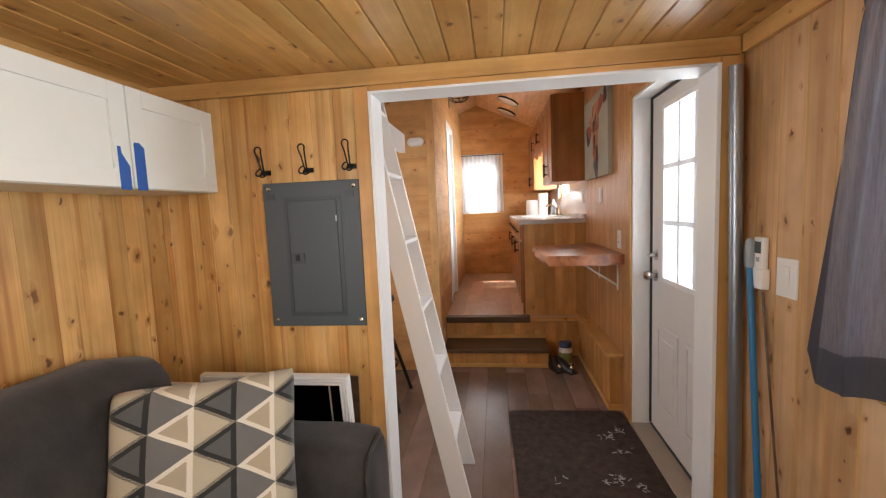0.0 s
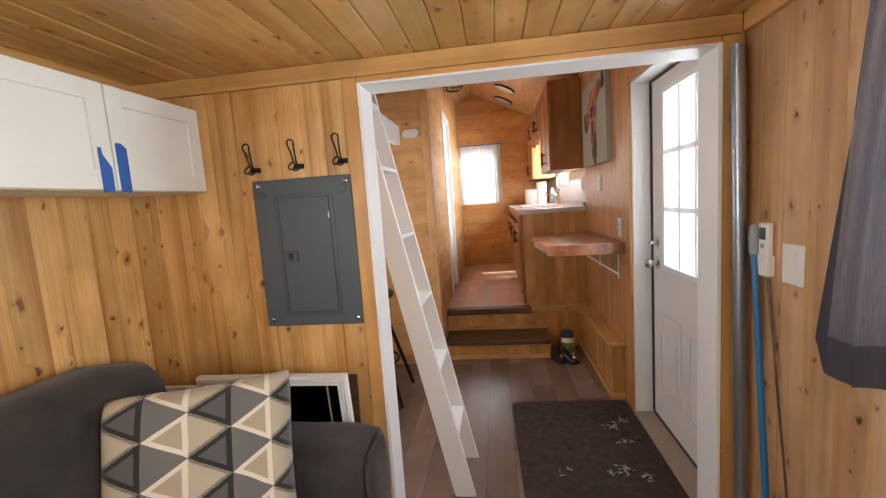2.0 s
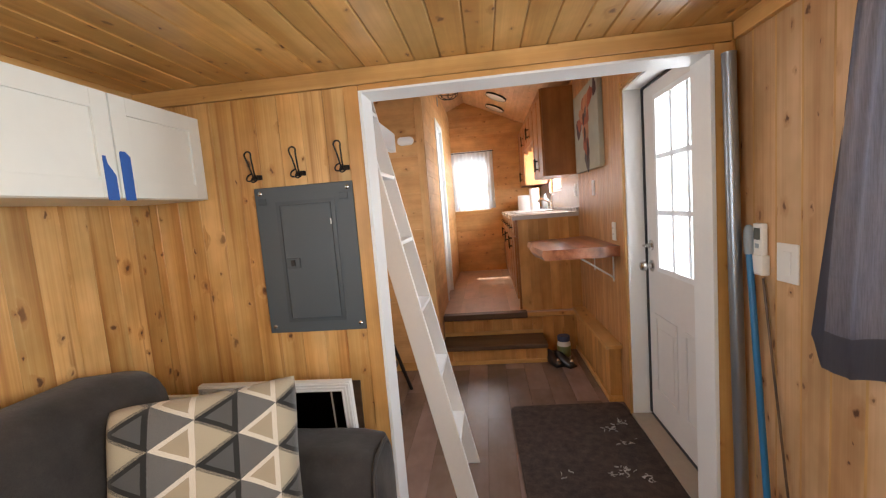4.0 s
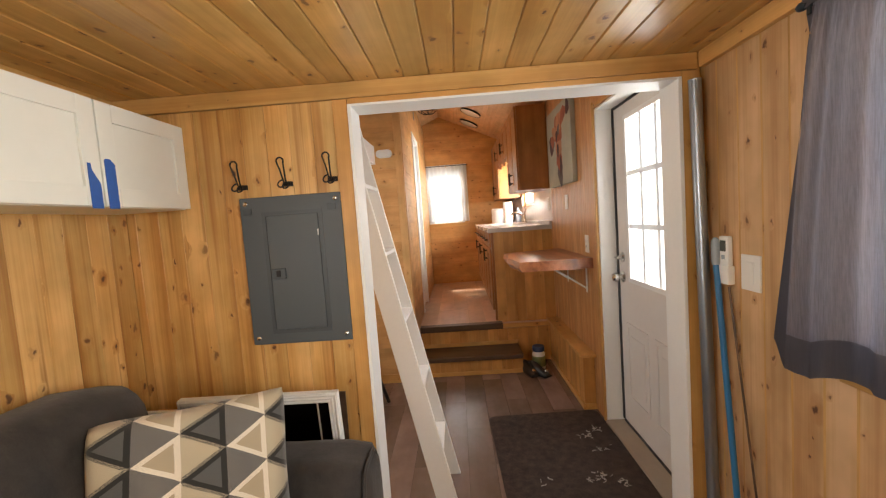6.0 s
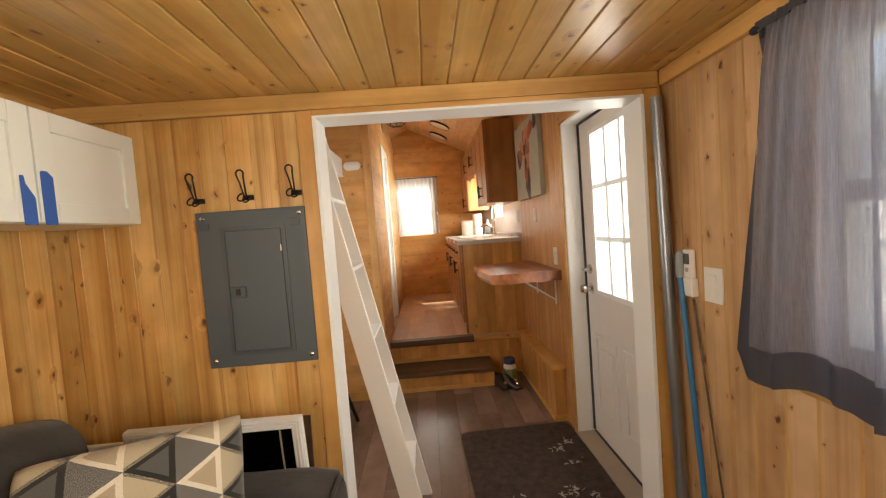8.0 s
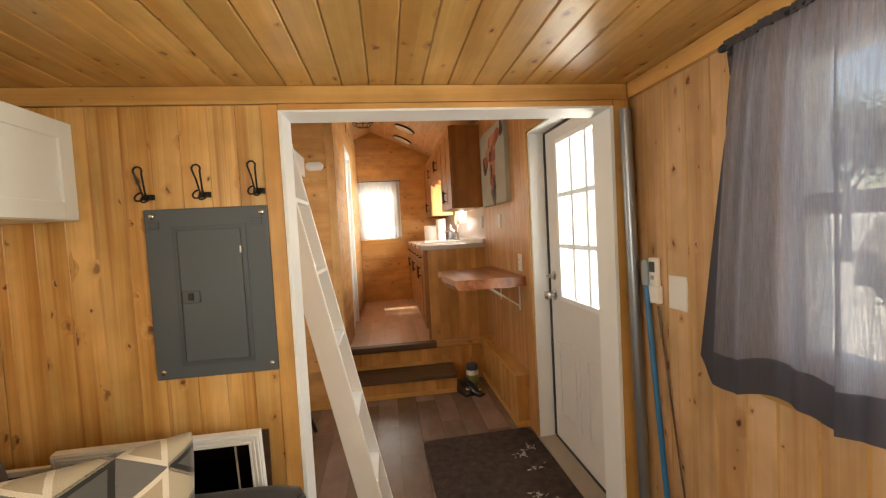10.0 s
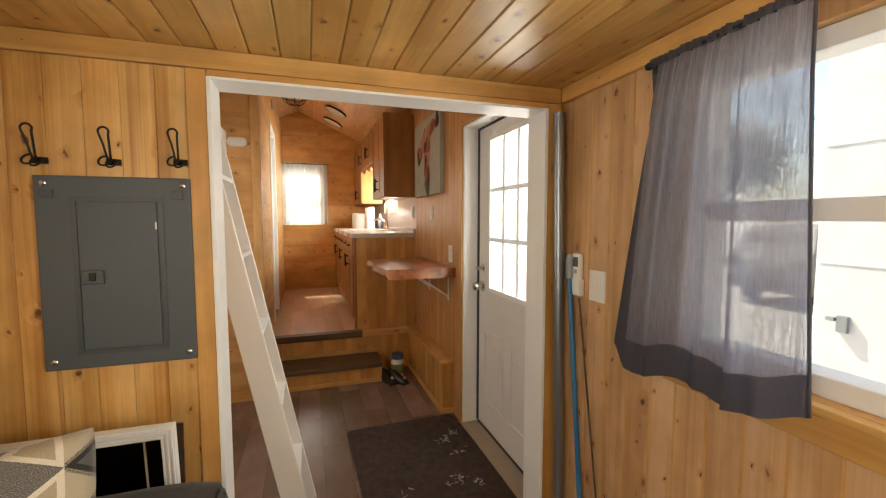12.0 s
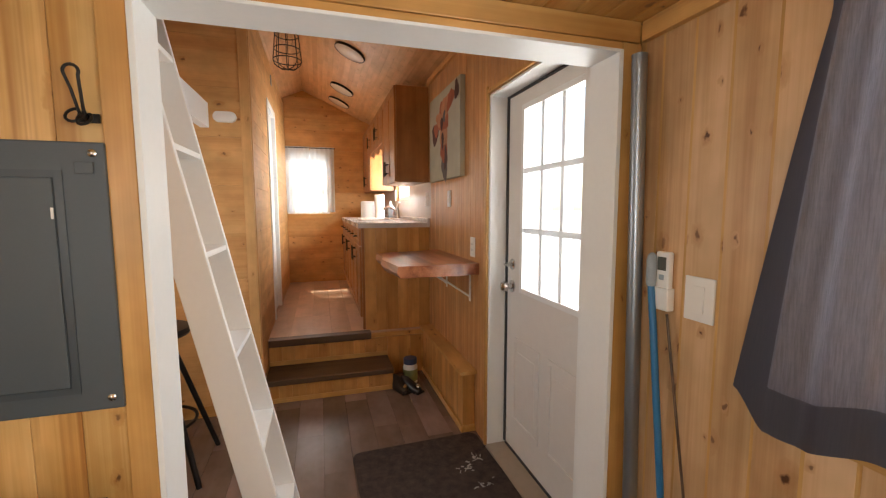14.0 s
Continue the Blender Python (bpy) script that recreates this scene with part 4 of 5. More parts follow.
part("pane", leaning(boxes((-W2 / 2 + f, 0.014, f, W2 / 2 - f, 0.018, H2 - f))), GLASS_DARK, sash, "dark glass pane")
part("screen_bar", leaning(boxes((0.205, 0.004, f, 0.2085, 0.010, H2 - f))), THRESH, sash)
at_origin(sash)
sash2 = thing("spare_window", (-1.0, 1.43, 0), "low white window frame standing behind the sofa", "window")
bm = boxes((-0.245, 0, 0, -0.215, 0.018, 0.770), (0.215, 0, 0, 0.245, 0.018, 0.770), (-0.215, 0, 0, 0.215, 0.018, 0.03), (-0.215, 0, 0.752, 0.215, 0.018, 0.770), bevel=0.002)
part("sash_frame", leaning(bm, (-0.985, 1.428), 0.4), VINYL, sash2)
part("pane", leaning(boxes((-0.215, 0.007, 0.03, 0.215, 0.010, 0.752)), (-0.985, 1.428), 0.4), GLASS_DARK, sash2, "dark glass pane")
at_origin(sash2)
# dark sheet close behind the sash, makes its pane read dark
sheet = thing("dark_board", (-0.74, 1.5, 0), "dark brown sheet backing the spare window", "board")
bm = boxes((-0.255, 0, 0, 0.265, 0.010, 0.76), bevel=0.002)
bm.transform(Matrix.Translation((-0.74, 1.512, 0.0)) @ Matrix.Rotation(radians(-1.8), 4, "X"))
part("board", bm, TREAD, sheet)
at_origin(sheet)

# ---------- things on the right-hand wall of the living room ----------
XW = XR - 0.0005


def rocker_switch(x, y0, y1, z0, z1, name, label, rockers=1, normal=-1):
    s = thing(name, (x, (y0 + y1) / 2, (z0 + z1) / 2), label, "switch" if rockers else "outlet")
    part("plate", boxes((x - 0.006, y0, z0, x, y1, z1), bevel=0.0025), PLASTIC, s)
    cy, cz, hh = (y0 + y1) / 2, (z0 + z1) / 2, (z1 - z0) * 0.30
    part("rocker" if rockers else "socket_face", boxes((x - 0.0095, cy - 0.016, cz - hh, x - 0.0062, cy + 0.016, cz + hh), bevel=0.0012), PLASTIC, s)
    if not rockers:
        for dz in (-0.018, 0.018):
            part("slots", boxes((x - 0.0102, cy - 0.008, cz + dz - 0.004, x - 0.0096, cy - 0.005, cz + dz + 0.005), (x - 0.0102, cy + 0.005, cz + dz - 0.004, x - 0.0096, cy + 0.008, cz + dz + 0.005)), GASKET, s)
    at_origin(s)
    return s


rocker_switch(XR - 0.001, 1.279, 1.362, 1.096, 1.208, "light_switch", "white rocker light switch beside the opening")

rem = thing("remote_control", (XR, 1.43, 1.10), "white air conditioner remote in wall holder", "remote")
part("holder", boxes((XR - 0.026, 1.397, 1.103, XR - 0.0015, 1.451, 1.165), bevel=0.004), PLASTIC, rem)
bm = boxes((XR - 0.022, 1.402, 1.118, XR - 0.004, 1.446, 1.262), bevel=0.005)
part("handset", bm, PLASTIC, rem)
part("display", boxes((XR - 0.0235, 1.410, 1.212, XR - 0.0222, 1.438, 1.248)), LCD, rem, "grey display")
part("button_strip", boxes((XR - 0.0232, 1.416, 1.186, XR - 0.0222, 1.432, 1.200)), BROOM_G, rem)
at_origin(rem)

pole = thing("steel_pole", (0.80, 1.46, 0), "tall galvanised steel pole in the corner", "pole")
part("shaft", tube((0.846, 1.470, 0.0), (0.832, 1.505, 1.790), 0.020, n=24), STEEL, pole, smooth=40)
part("end_cap", tube((0.832, 1.505, 1.790), (0.832, 1.505, 1.796), 0.021, n=24), STEEL, pole, smooth=40)
at_origin(pole)

broom = thing("broom_handle", (0.84, 1.40, 0), "blue broom handle leaning in the corner", "broom")
part("shaft", tube((0.835, 1.29, 0.0), (0.856, 1.452, 1.175), 0.0095, n=16), BROOM_B, broom, smooth=40)
part("grip", lathe([(0.011, 0), (0.0135, 0.01), (0.014, 0.07), (0.011, 0.085), (0.005, 0.092)], 16, (0.856, 1.452, 1.165)), BROOM_G, broom, "grey plastic grip", smooth=40)
at_origin(broom)
# thin dark line across the boards, built as a leaning rod
rod2 = thing("thin_cane", (0.86, 1.3, 0), "thin dark rod leaning on the wall", "cane")
part("shaft", tube((0.850, 1.190, 0.0), (0.868, 1.405, 1.095), 0.0035, n=10), TREAD, rod2, smooth=40)
at_origin(rod2)

# ---------- curtain ----------
XC = 0.822
rod = thing("curtain_rod", (XC, 0.4, 1.82), "thin dark curtain rod above the window", "curtain rod")
part("bar", tube((XC, -0.34, 1.814), (XC, 1.045, 1.814), 0.0065, n=12), ROD, rod, smooth=40)
part("finial", lathe([(0.004, -0.014), (0.009, -0.009), (0.011, 0.0), (0.009, 0.009), (0.004, 0.014)], 14, (0, 0, 0)), ROD, rod, smooth=60)
rod.children[-1].matrix_basis = Matrix.Translation((XC, 1.055, 1.814)) @ Matrix.Rotation(radians(90), 4, "X")
part("bracket_arm", boxes((XC - 0.004, 1.028, 1.786, XR - 0.021, 1.040, 1.818), bevel=0.002), ROD, rod)
part("bracket_plate", boxes((XR - 0.0208, 1.022, 1.760, XR - 0.0005, 1.046, 1.840), bevel=0.002), ROD, rod)
at_origin(rod)


def along_hem(u):
    """Height of the hem along the curtain."""
    stops = ((0.0, 0.986), (0.10, 0.940), (0.18, 0.938), (0.39, 0.972), (0.58, 0.972), (0.672, 0.950), (0.86, 0.978), (1.0, 1.003))
    for (a, za), (b, zb) in zip(stops, stops[1:]):
        if u <= b:
            k = (u - a) / (b - a)
            return za + (zb - za) * k * k * (3 - 2 * k)
    return stops[-1][1]


def curtain_point(u, v):
    """u: 0 at the edge turned to the wall, 0.1 at the front fold, 1 at the free edge; v: 0 at the rod, 1 at the hem."""
    side = 1.045 + 0.159 * v ** 0.85
    front = 1.005 + 0.090 * v ** 0.75
    free = 0.660 - 0.031 * v
    z = 1.827 + (along_hem(u) - 1.827) * v
    if u < 0.10:
        k = u / 0.10
        y = side + (front - side) * k
        x = (XR - 0.024) + (0.808 - XR + 0.024) * k
        x += (XC - x) * max(0.0, 1 - v * 8)
        return Vector((x, y, z))
    k = (u - 0.10) / 0.90
    y = front + (free - front) * k
    step = min(1.0, max(0.0, (u - 0.668) / 0.012))
    deep = 0.016 * min(1.0, max(0.0, (u - 0.45) / 0.2)) * (1 - step) - 0.016 * step * max(0.0, 1 - (u - 0.68) / 0.30)
    amp = 0.004 + 0.012 * v
    x = 0.812 + (XC - 0.812) * max(0.0, 1 - v * 5)
    x += amp * math.sin(2 * math.pi * 3.3 * k + 0.5 * math.sin(3 * v)) * min(1.0, k * 6)
    x += deep * (0.35 + 0.65 * v) + 0.003 * math.sin(2 * math.pi * 9.0 * k + 2 * v) * (1 - 0.5 * v)
    x += 0.003 * math.sin(44 * math.pi * u) * max(0, 1 - v * 5)
    return Vector((x, y, z))


def cloth(v0, v1, nu, nv, push=0.0, u1=1.0):
    bm = bmesh.new()
    rows = []
    for j in range(nv + 1):
        row = []
        for i in range(nu + 1):
            p = curtain_point(u1 * i / nu, v0 + (v1 - v0) * j / nv)
            p.x += push
            row.append(bm.verts.new(p))
        rows.append(row)
    for j in range(nv):
        for i in range(nu):
            bm.faces.new((rows[j][i], rows[j][i + 1], rows[j + 1][i + 1], rows[j + 1][i]))
    return bm


cur = thing("curtain", (XC, 0.8, 0.95), "sheer blue-grey curtain, half drawn, with dark hem", "curtain")
part("cloth", cloth(0.0, 1.0, 150, 60), CURTAIN, cur, smooth=80)
part("hem", cloth(0.90, 1.003, 150, 8, -0.0022), HEM, cur, "dark doubled hem", smooth=80)
# extra dark layer on the folded edge, colours in the missing backlight
part("turned_edge", cloth(0.03, 0.90, 14, 50, -0.0022, 0.088), HEM, cur, "folded edge turned to the wall, darkened for lack of backlight", smooth=80)
part("rod_pocket", cloth(0.0, 0.026, 90, 4, -0.009), HEM, cur, smooth=80)
bm = bmesh.new()
add_wire(bm, [curtain_point(1.0, v / 30) for v in range(31)], 0.0035, 6)
part("side_hem", bm, HEM, cur, "dark side hem", smooth=60)
at_origin(cur)

# ---------- entry: mat, ladder, loft beam, stool ----------
mat = thing("door_mat", (0.5, 2.35, 0), "dark brown pile mat with white lint", "mat")
bm = boxes((0.132, 1.78, 0.0, 0.868, 2.790, 0.010))
bmesh.ops.bevel(bm, geom=[e for e in bm.edges if abs(e.verts[0].co.z - e.verts[1].co.z) > 0.005], offset=0.05, segments=5, profile=0.5, affect="EDGES")
bm.transform(Matrix.Translation((0.5, 2.3, 0)) @ Matrix.Rotation(radians(1.8), 4, "Z") @ Matrix.Translation((-0.5, -2.3, 0)))
part("mat_pad", bm, MAT_F, mat)
rng = random.Random(4)
bm = bmesh.new()
for cx, cy, cnt in ((0.775, 2.54, 10), (0.69, 2.47, 9), (0.72, 2.34, 9), (0.60, 2.06, 10), (0.645, 2.10, 10), (0.717, 2.02, 7), (0.355, 2.03, 3)):
    for _ in range(cnt):
        a = rng.uniform(0, math.pi)
        x, y, l = cx + rng.gauss(0, 0.024), cy + rng.gauss(0, 0.018), rng.uniform(0.006, 0.016)
        pts = [(x + l * math.cos(a) * k + rng.gauss(0, 0.003), y + l * math.sin(a) * k + rng.gauss(0, 0.003), 0.0125 + rng.uniform(0, 0.003)) for k in (-1, -0.3, 0.4, 1)]
        add_wire(bm, pts, rng.uniform(0.0010, 0.0032), 5)
tagged(part("lint", bm, LINT, mat, "scattered white lint"), kind="stuff")
at_origin(mat)

ladder = thing("ladder", (-0.15, 2.04, 0), "white painted wooden ladder leaning to the loft beam", "ladder")
LEAN_X = 0.208


def rail(y):
    bm = bmesh.new()
    top = 2.20
    prof = [(-0.082, 0.0), (-0.082 - LEAN_X * top, top), (-0.082 - LEAN_X * top - 0.098, top), (-0.180, 0.0)]
    a = [bm.verts.new((x, y, z)) for x, z in prof]
    b = [bm.verts.new((x, y + 0.020, z)) for x, z in prof]
    bm.faces.new(a)
    bm.faces.new(b[::-1])
    for i in range(4):
        bm.faces.new((a[i], a[(i + 1) % 4], b[(i + 1) % 4], b[i]))
    bmesh.ops.bevel(bm, geom=bm.edges[:], offset=0.003, segments=2, profile=0.5, affect="EDGES")
    return bm


YR0, YR1 = 1.880, 2.175
part("rail", rail(YR0), WHITE, ladder)
part("rail", rail(YR1), WHITE, ladder)
for k in range(7):
    z = 0.30 + 0.317 * k
    if z < 2.1:
        x = -0.082 - LEAN_X * z
        part("rung", boxes((x - 0.088, YR0 + 0.019, z - 0.018, x - 0.001, YR1 + 0.001, z), bevel=0.002), WHITE, ladder)
at_origin(ladder)

beam = thing("loft_beam", (-0.6, 2.4, 1.82), "white painted beam at the loft edge", "beam", kind="structure")
part("board", boxes((-0.625, YB + 0.001, 1.818, -0.580, 3.10, 1.950), bevel=0.003), WHITE, beam)
part("deck", boxes((XL + 0.013, YB + 0.001, 1.835, -0.626, 3.10, 1.870), bevel=0.002), PINE_TY, beam, "pine loft deck")
part("bracket", boxes((-0.600, 2.600, 1.9505, -0.585, 2.630, 1.973), bevel=0.002), BLACK, beam, "small black bracket")
at_origin(beam)

stool = thing("bar_stool", (-0.865, 2.92, 0), "black metal bar stool with round seat", "stool")
SC = Vector((-0.865, 2.92, 0))
for dx, dy in ((1, 1), (1, -1), (-1, 1), (-1, -1)):
    part("leg", tube(SC + Vector((dx * 0.235, dy * 0.20, 0)), SC + Vector((dx * 0.055, dy * 0.055, 0.735)), 0.014, 0.014, 12), BLACK, stool, smooth=40)
ring = [SC + Vector((0.185 * math.cos(2 * math.pi * i / 28), 0.185 * math.sin(2 * math.pi * i / 28), 0.27)) for i in range(28)]
part("foot_ring", wire(ring, 0.009, 8, True), BLACK, stool, smooth=60)
part("seat", lathe([(0.10, 0.73), (0.175, 0.735), (0.185, 0.75), (0.18, 0.772), (0.12, 0.78), (0.02, 0.776)], 28, SC), BLACK, stool, "black padded seat", smooth=40)
at_origin(stool)

det = thing("smoke_detector", (-0.57, BAY, 1.96), "white oval detector on the pine wall", "detector")
bm = bmesh.new()
pr = [(1.0, 0.0), (1.0, 0.014), (0.93, 0.024), (0.6, 0.028)]
rings = []
for s, d in pr:
    ringv = []
    for i in range(32):
        a = 2 * math.pi * i / 32
        cx = 0.034 if math.cos(a) > 0 else -0.034
        ringv.append(bm.verts.new((-0.575 + cx + s * 0.034 * math.cos(a), BAY - 0.0005 - d, 1.957 + s * 0.034 * math.sin(a))))
    rings.append(ringv)
for a, b in zip(rings, rings[1:]):
    for i in range(32):
        bm.faces.new((a[i], a[(i + 1) % 32], b[(i + 1) % 32], b[i]))
bm.faces.new(rings[-1])
bm.faces.new(rings[0][::-1])
part("housing", bm, PLASTIC, det, smooth=40)
at_origin(det)

# ---------- ledge box along the wall, shelf, wall plates, picture ----------
ledge = thing("wheel_well_box", (0.83, 3.3, 0), "low pine box along the wall with cap board", "box", kind="structure")
part("body", boxes((0.801, 2.842, 0.0, XR - 0.013, 3.853, 0.372)), PINE_TY, ledge)
part("cap", boxes((0.765, 2.800, 0.373, XR - 0.013, 3.858, 0.397), bevel=0.004), PINE_TY, ledge)
part("base_strip", boxes((0.780, 2.822, 0.0, 0.793, 3.858, 0.040), (0.793, 2.822, 0.0, XR - 0.013, 2.834, 0.040), bevel=0.002), PINE_TY, ledge)
at_origin(ledge)

shelf = thing("live_edge_shelf", (0.6, 3.15, 1.0), "reddish live-edge wood slab shelf on the wall", "shelf")
bm = bmesh.new()
n = 44
tops, bots = [], []
outline = []
for i in range(n):
    t = i / n
    if t < 0.25:
        s = t / 0.25
        p = (XR - 0.014 - s * 0.49, 2.775 + 0.008 * math.sin(7 * s))
    elif t < 0.55:
        s = (t - 0.25) / 0.30
        p = (0.385 - 0.03 * math.sin(3 * s) + 0.020 * math.sin(11 * s) * s, 2.775 + s * 0.72)
    elif t < 0.80:
        s = (t - 0.55) / 0.25
        p = (0.385 + s * 0.48, 3.495 + 0.16 * s + 0.012 * math.sin(8 * s))
    else:
        s = (t - 0.80) / 0.20
        p = (XR - 0.014, 3.655 - s * 0.86)
    outline.append(p)
for x, y in outline:
    wv = 0.012 * noise.noise((x * 9, y * 9, 2))
    inset = 0.018 if x < 0.80 else 0.0
    tops.append(bm.verts.new((x + inset * 0.3, y, 1.058)))
    bots.append(bm.verts.new((min(XR - 0.014, x + inset + wv), y + wv, 0.990 + wv * 0.4)))
mids = [bm.verts.new(((a.co.x + b.co.x) / 2 - (0.014 if a.co.x < 0.8 else 0), (a.co.y + b.co.y) / 2, 1.022 + 0.01 * noise.noise(a.co * 12))) for a, b in zip(tops, bots)]
bm.faces.new(tops)
bm.faces.new(bots[::-1])
for i in range(n):
    j = (i + 1) % n
    bm.faces.new((mids[i], mids[j], tops[j], tops[i]))
    bm.faces.new((bots[i], bots[j], mids[j], mids[i]))
part("slab", bm, SLAB, shelf, smooth=40)
for yb in (2.93, 3.42):
    part("bracket", boxes((XR - 0.016, yb - 0.014, 0.80, XR - 0.0125, yb + 0.014, 0.988), (0.60, yb - 0.014, 0.984, XR - 0.016, yb + 0.014, 0.9885), bevel=0.001), WHITE, shelf, "white steel bracket")
    bm = bmesh.new()
    add_tube(bm, (0.64, yb, 0.984), (XR - 0.018, yb, 0.83), 0.006)
    part("brace", bm, WHITE, shelf, smooth=40)
at_origin(shelf)

rocker_switch(XR - 0.013, 2.84, 2.915, 1.085, 1.205, "wall_outlet", "white outlet beside the door", 0)
rocker_switch(XR - 0.013, 3.32, 3.39, 1.39, 1.505, "light_switch", "white switch below the picture")

pic = thing("canvas_picture", (XR, 3.38, 1.58), "canvas of a reddish animal shape on pale green", "picture")
PY0, PY1, PZ0, PZ1 = 3.03, 3.76, 1.585, 2.205
CANVAS = plain("canvas_pale", (0.42, 0.43, 0.36), 0.8, grain=9, vary=0.12, relief=0.15)
part("canvas", boxes((XR - 0.048, PY0, PZ0, XR - 0.014, PY1, PZ1), bevel=0.002), CANVAS, pic)
paints = [plain("paint_red", (0.34, 0.095, 0.05), 0.7, grain=14, vary=0.4), plain("paint_pink", (0.44, 0.21, 0.12), 0.7, grain=14, vary=0.4), plain("paint_dark", (0.07, 0.03, 0.03), 0.7, grain=14, vary=0.4), plain("paint_grey", (0.11, 0.10, 0.11), 0.7, grain=14, vary=0.4)]
rng = random.Random(11)
layer = 0


def daub(cy, cz, ry, rz, mat_i, rot=0.0):
    global layer
    layer += 1
    bm = bmesh.new()
    x = XR - 0.0482 - 0.00025 * layer
    vs = []
    for i in range(18):
        a = 2 * math.pi * i / 18
        k = 1 + 0.16 * math.sin(3 * a + layer) + 0.07 * math.sin(7 * a + 2 * layer)
        y, z = ry * k * math.cos(a), rz * k * math.sin(a)
        c, s = math.cos(rot), math.sin(rot)
        vs.append(bm.verts.new((x, cy + y * c - z * s, cz + y * s + z * c)))
    back = [bm.verts.new((x + 0.0002, v.co.y, v.co.z)) for v in vs]
    bm.faces.new(vs)
    bm.faces.new(back[::-1])
    for i in range(18):
        bm.faces.new((vs[i], vs[(i + 1) % 18], back[(i + 1) % 18], back[i]))
    part("paint_daub", bm, paints[mat_i], pic)


# tall reddish body, a rounded lump to one side, a dark lump at the top corner
for cy, cz, ry, rz, mi, ro in ((3.36, 1.68, 0.075, 0.10, 3, 0), (3.37, 1.80, 0.085, 0.11, 0, 0.1), (3.38, 1.92, 0.09, 0.11, 1, 0.1), (3.40, 2.02, 0.13, 0.10, 0, 0.3), (3.34, 2.08, 0.12, 0.07, 1, -0.3), (3.60, 1.93, 0.085, 0.075, 2, 0.2), (3.57, 1.96, 0.06, 0.05, 0, 0.2), (3.50, 2.02, 0.07, 0.05, 1, 0.4), (3.22, 2.10, 0.09, 0.05, 0, -0.5), (3.09, 2.13, 0.045, 0.06, 2, 0.0), (3.33, 1.73, 0.03, 0.08, 2, 0.1), (3.40, 1.86, 0.03, 0.06, 2, 0.0), (3.42, 1.98, 0.035, 0.045, 2, 0.3), (3.36, 2.02, 0.03, 0.04, 3, 0.1)):
    daub(cy, cz, ry, rz, mi, ro)
at_origin(pic)

# shoes and jar at the foot of the steps
jar = thing("supplement_jar", (0.635, 3.62, 0), "plastic jar with green label and blue lid", "jar")
part("body", lathe([(0.050, 0.0), (0.056, 0.006), (0.056, 0.135), (0.048, 0.155), (0.045, 0.165)], 24, (0.635, 3.64, 0)), PLASTIC, jar, smooth=40)
part("label", lathe([(0.0567, 0.030), (0.0572, 0.032), (0.0572, 0.118), (0.0567, 0.120)], 24, (0.635, 3.64, 0)), LABEL_G, jar, "green printed label", smooth=40)
part("lid", lathe([(0.050, 0.160), (0.053, 0.163), (0.053, 0.200), (0.049, 0.205), (0.01, 0.206)], 24, (0.635, 3.64, 0)), JAR_LID, jar, "dark blue lid", smooth=40)
at_origin(jar)


def shoe(x, y, turn):
    s = thing("shoe", (x, y, 0), "black leather shoe on the floor", "shoe", "pair of shoes")
    bm = bmesh.new()
    rings = []
    for i in range(9):
        t = i / 8
        wdt = 0.034 + 0.012 * math.sin(math.pi * min(1, t * 1.25)) - (0.018 if i == 8 else 0)
        hgt = 0.085 - 0.055 * min(1, max(0, (t - 0.25) / 0.55)) - (0.010 if i == 8 else 0)
        rings.append([bm.verts.new((wdt * math.cos(a), -0.10 + 0.20 * t, 0.012 + hgt * max(0.0, math.sin(a)))) for a in [math.pi * k / 8 for k in range(9)]])
    for a, b in zip(rings, rings[1:]):
        for k in range(8):
            bm.faces.new((a[k], a[k + 1], b[k + 1], b[k]))
        bm.faces.new((a[8], a[0], b[0], b[8]))
    bm.faces.new(rings[0])
    bm.faces.new(rings[-1][::-1])
    part("upper", bm, SHOE, s, smooth=60)
    part("sole", boxes((-0.040, -0.103, 0.0, 0.040, 0.098, 0.012), bevel=0.005), BLACK, s)
    part("buckle", lathe([(0.004, 0.030), (0.014, 0.036), (0.018, 0.048), (0.014, 0.060), (0.004, 0.066)], 14, (0, 0.065, 0)), CHROME, s, "bright buckle")
    s.matrix_world = pose(x, y, 0, 0, 0, turn)
    return s


shoe(0.535, 3.53, 200)
shoe(0.615, 3.50, 215)

# ---------- cage lamp and ceiling lamps ----------
CL = Vector((-0.155, 2.90, 2.10))
cage = thing("cage_pendant", CL, "black wire cage pendant lamp with bulb", "lamp")
rb = [(0.030, 0.235), (0.052, 0.228), (0.058, 0.17), (0.064, 0.10), (0.070, 0.045)]
for r, z in rb[1:]:
    bm = bmesh.new()
    add_wire(bm, [CL + Vector((r * math.cos(2 * math.pi * i / 24), r * math.sin(2 * math.pi * i / 24), z)) for i in range(24)], 0.0026, 6, True)
    part("cage_ring", bm, BLACK, cage, smooth=50)
for k in range(8):
    a = 2 * math.pi * k / 8
    prof = rb + [(0.062, 0.022), (0.040, 0.006), (0.004, 0.0)]
    bm = bmesh.new()
    add_wire(bm, [CL + Vector((r * math.cos(a), r * math.sin(a), z)) for r, z in prof], 0.0022, 6)
    part("cage_wire", bm, BLACK, cage, smooth=50)
part("socket", lathe([(0.020, 0.225), (0.034, 0.230), (0.034, 0.275), (0.012, 0.295)], 18, CL), BLACK, cage, smooth=40)
part("cord", tube(CL + Vector((0, 0, 0.29)), CL + Vector((0, 0, 0.795)), 0.004), BLACK, cage, smooth=40)
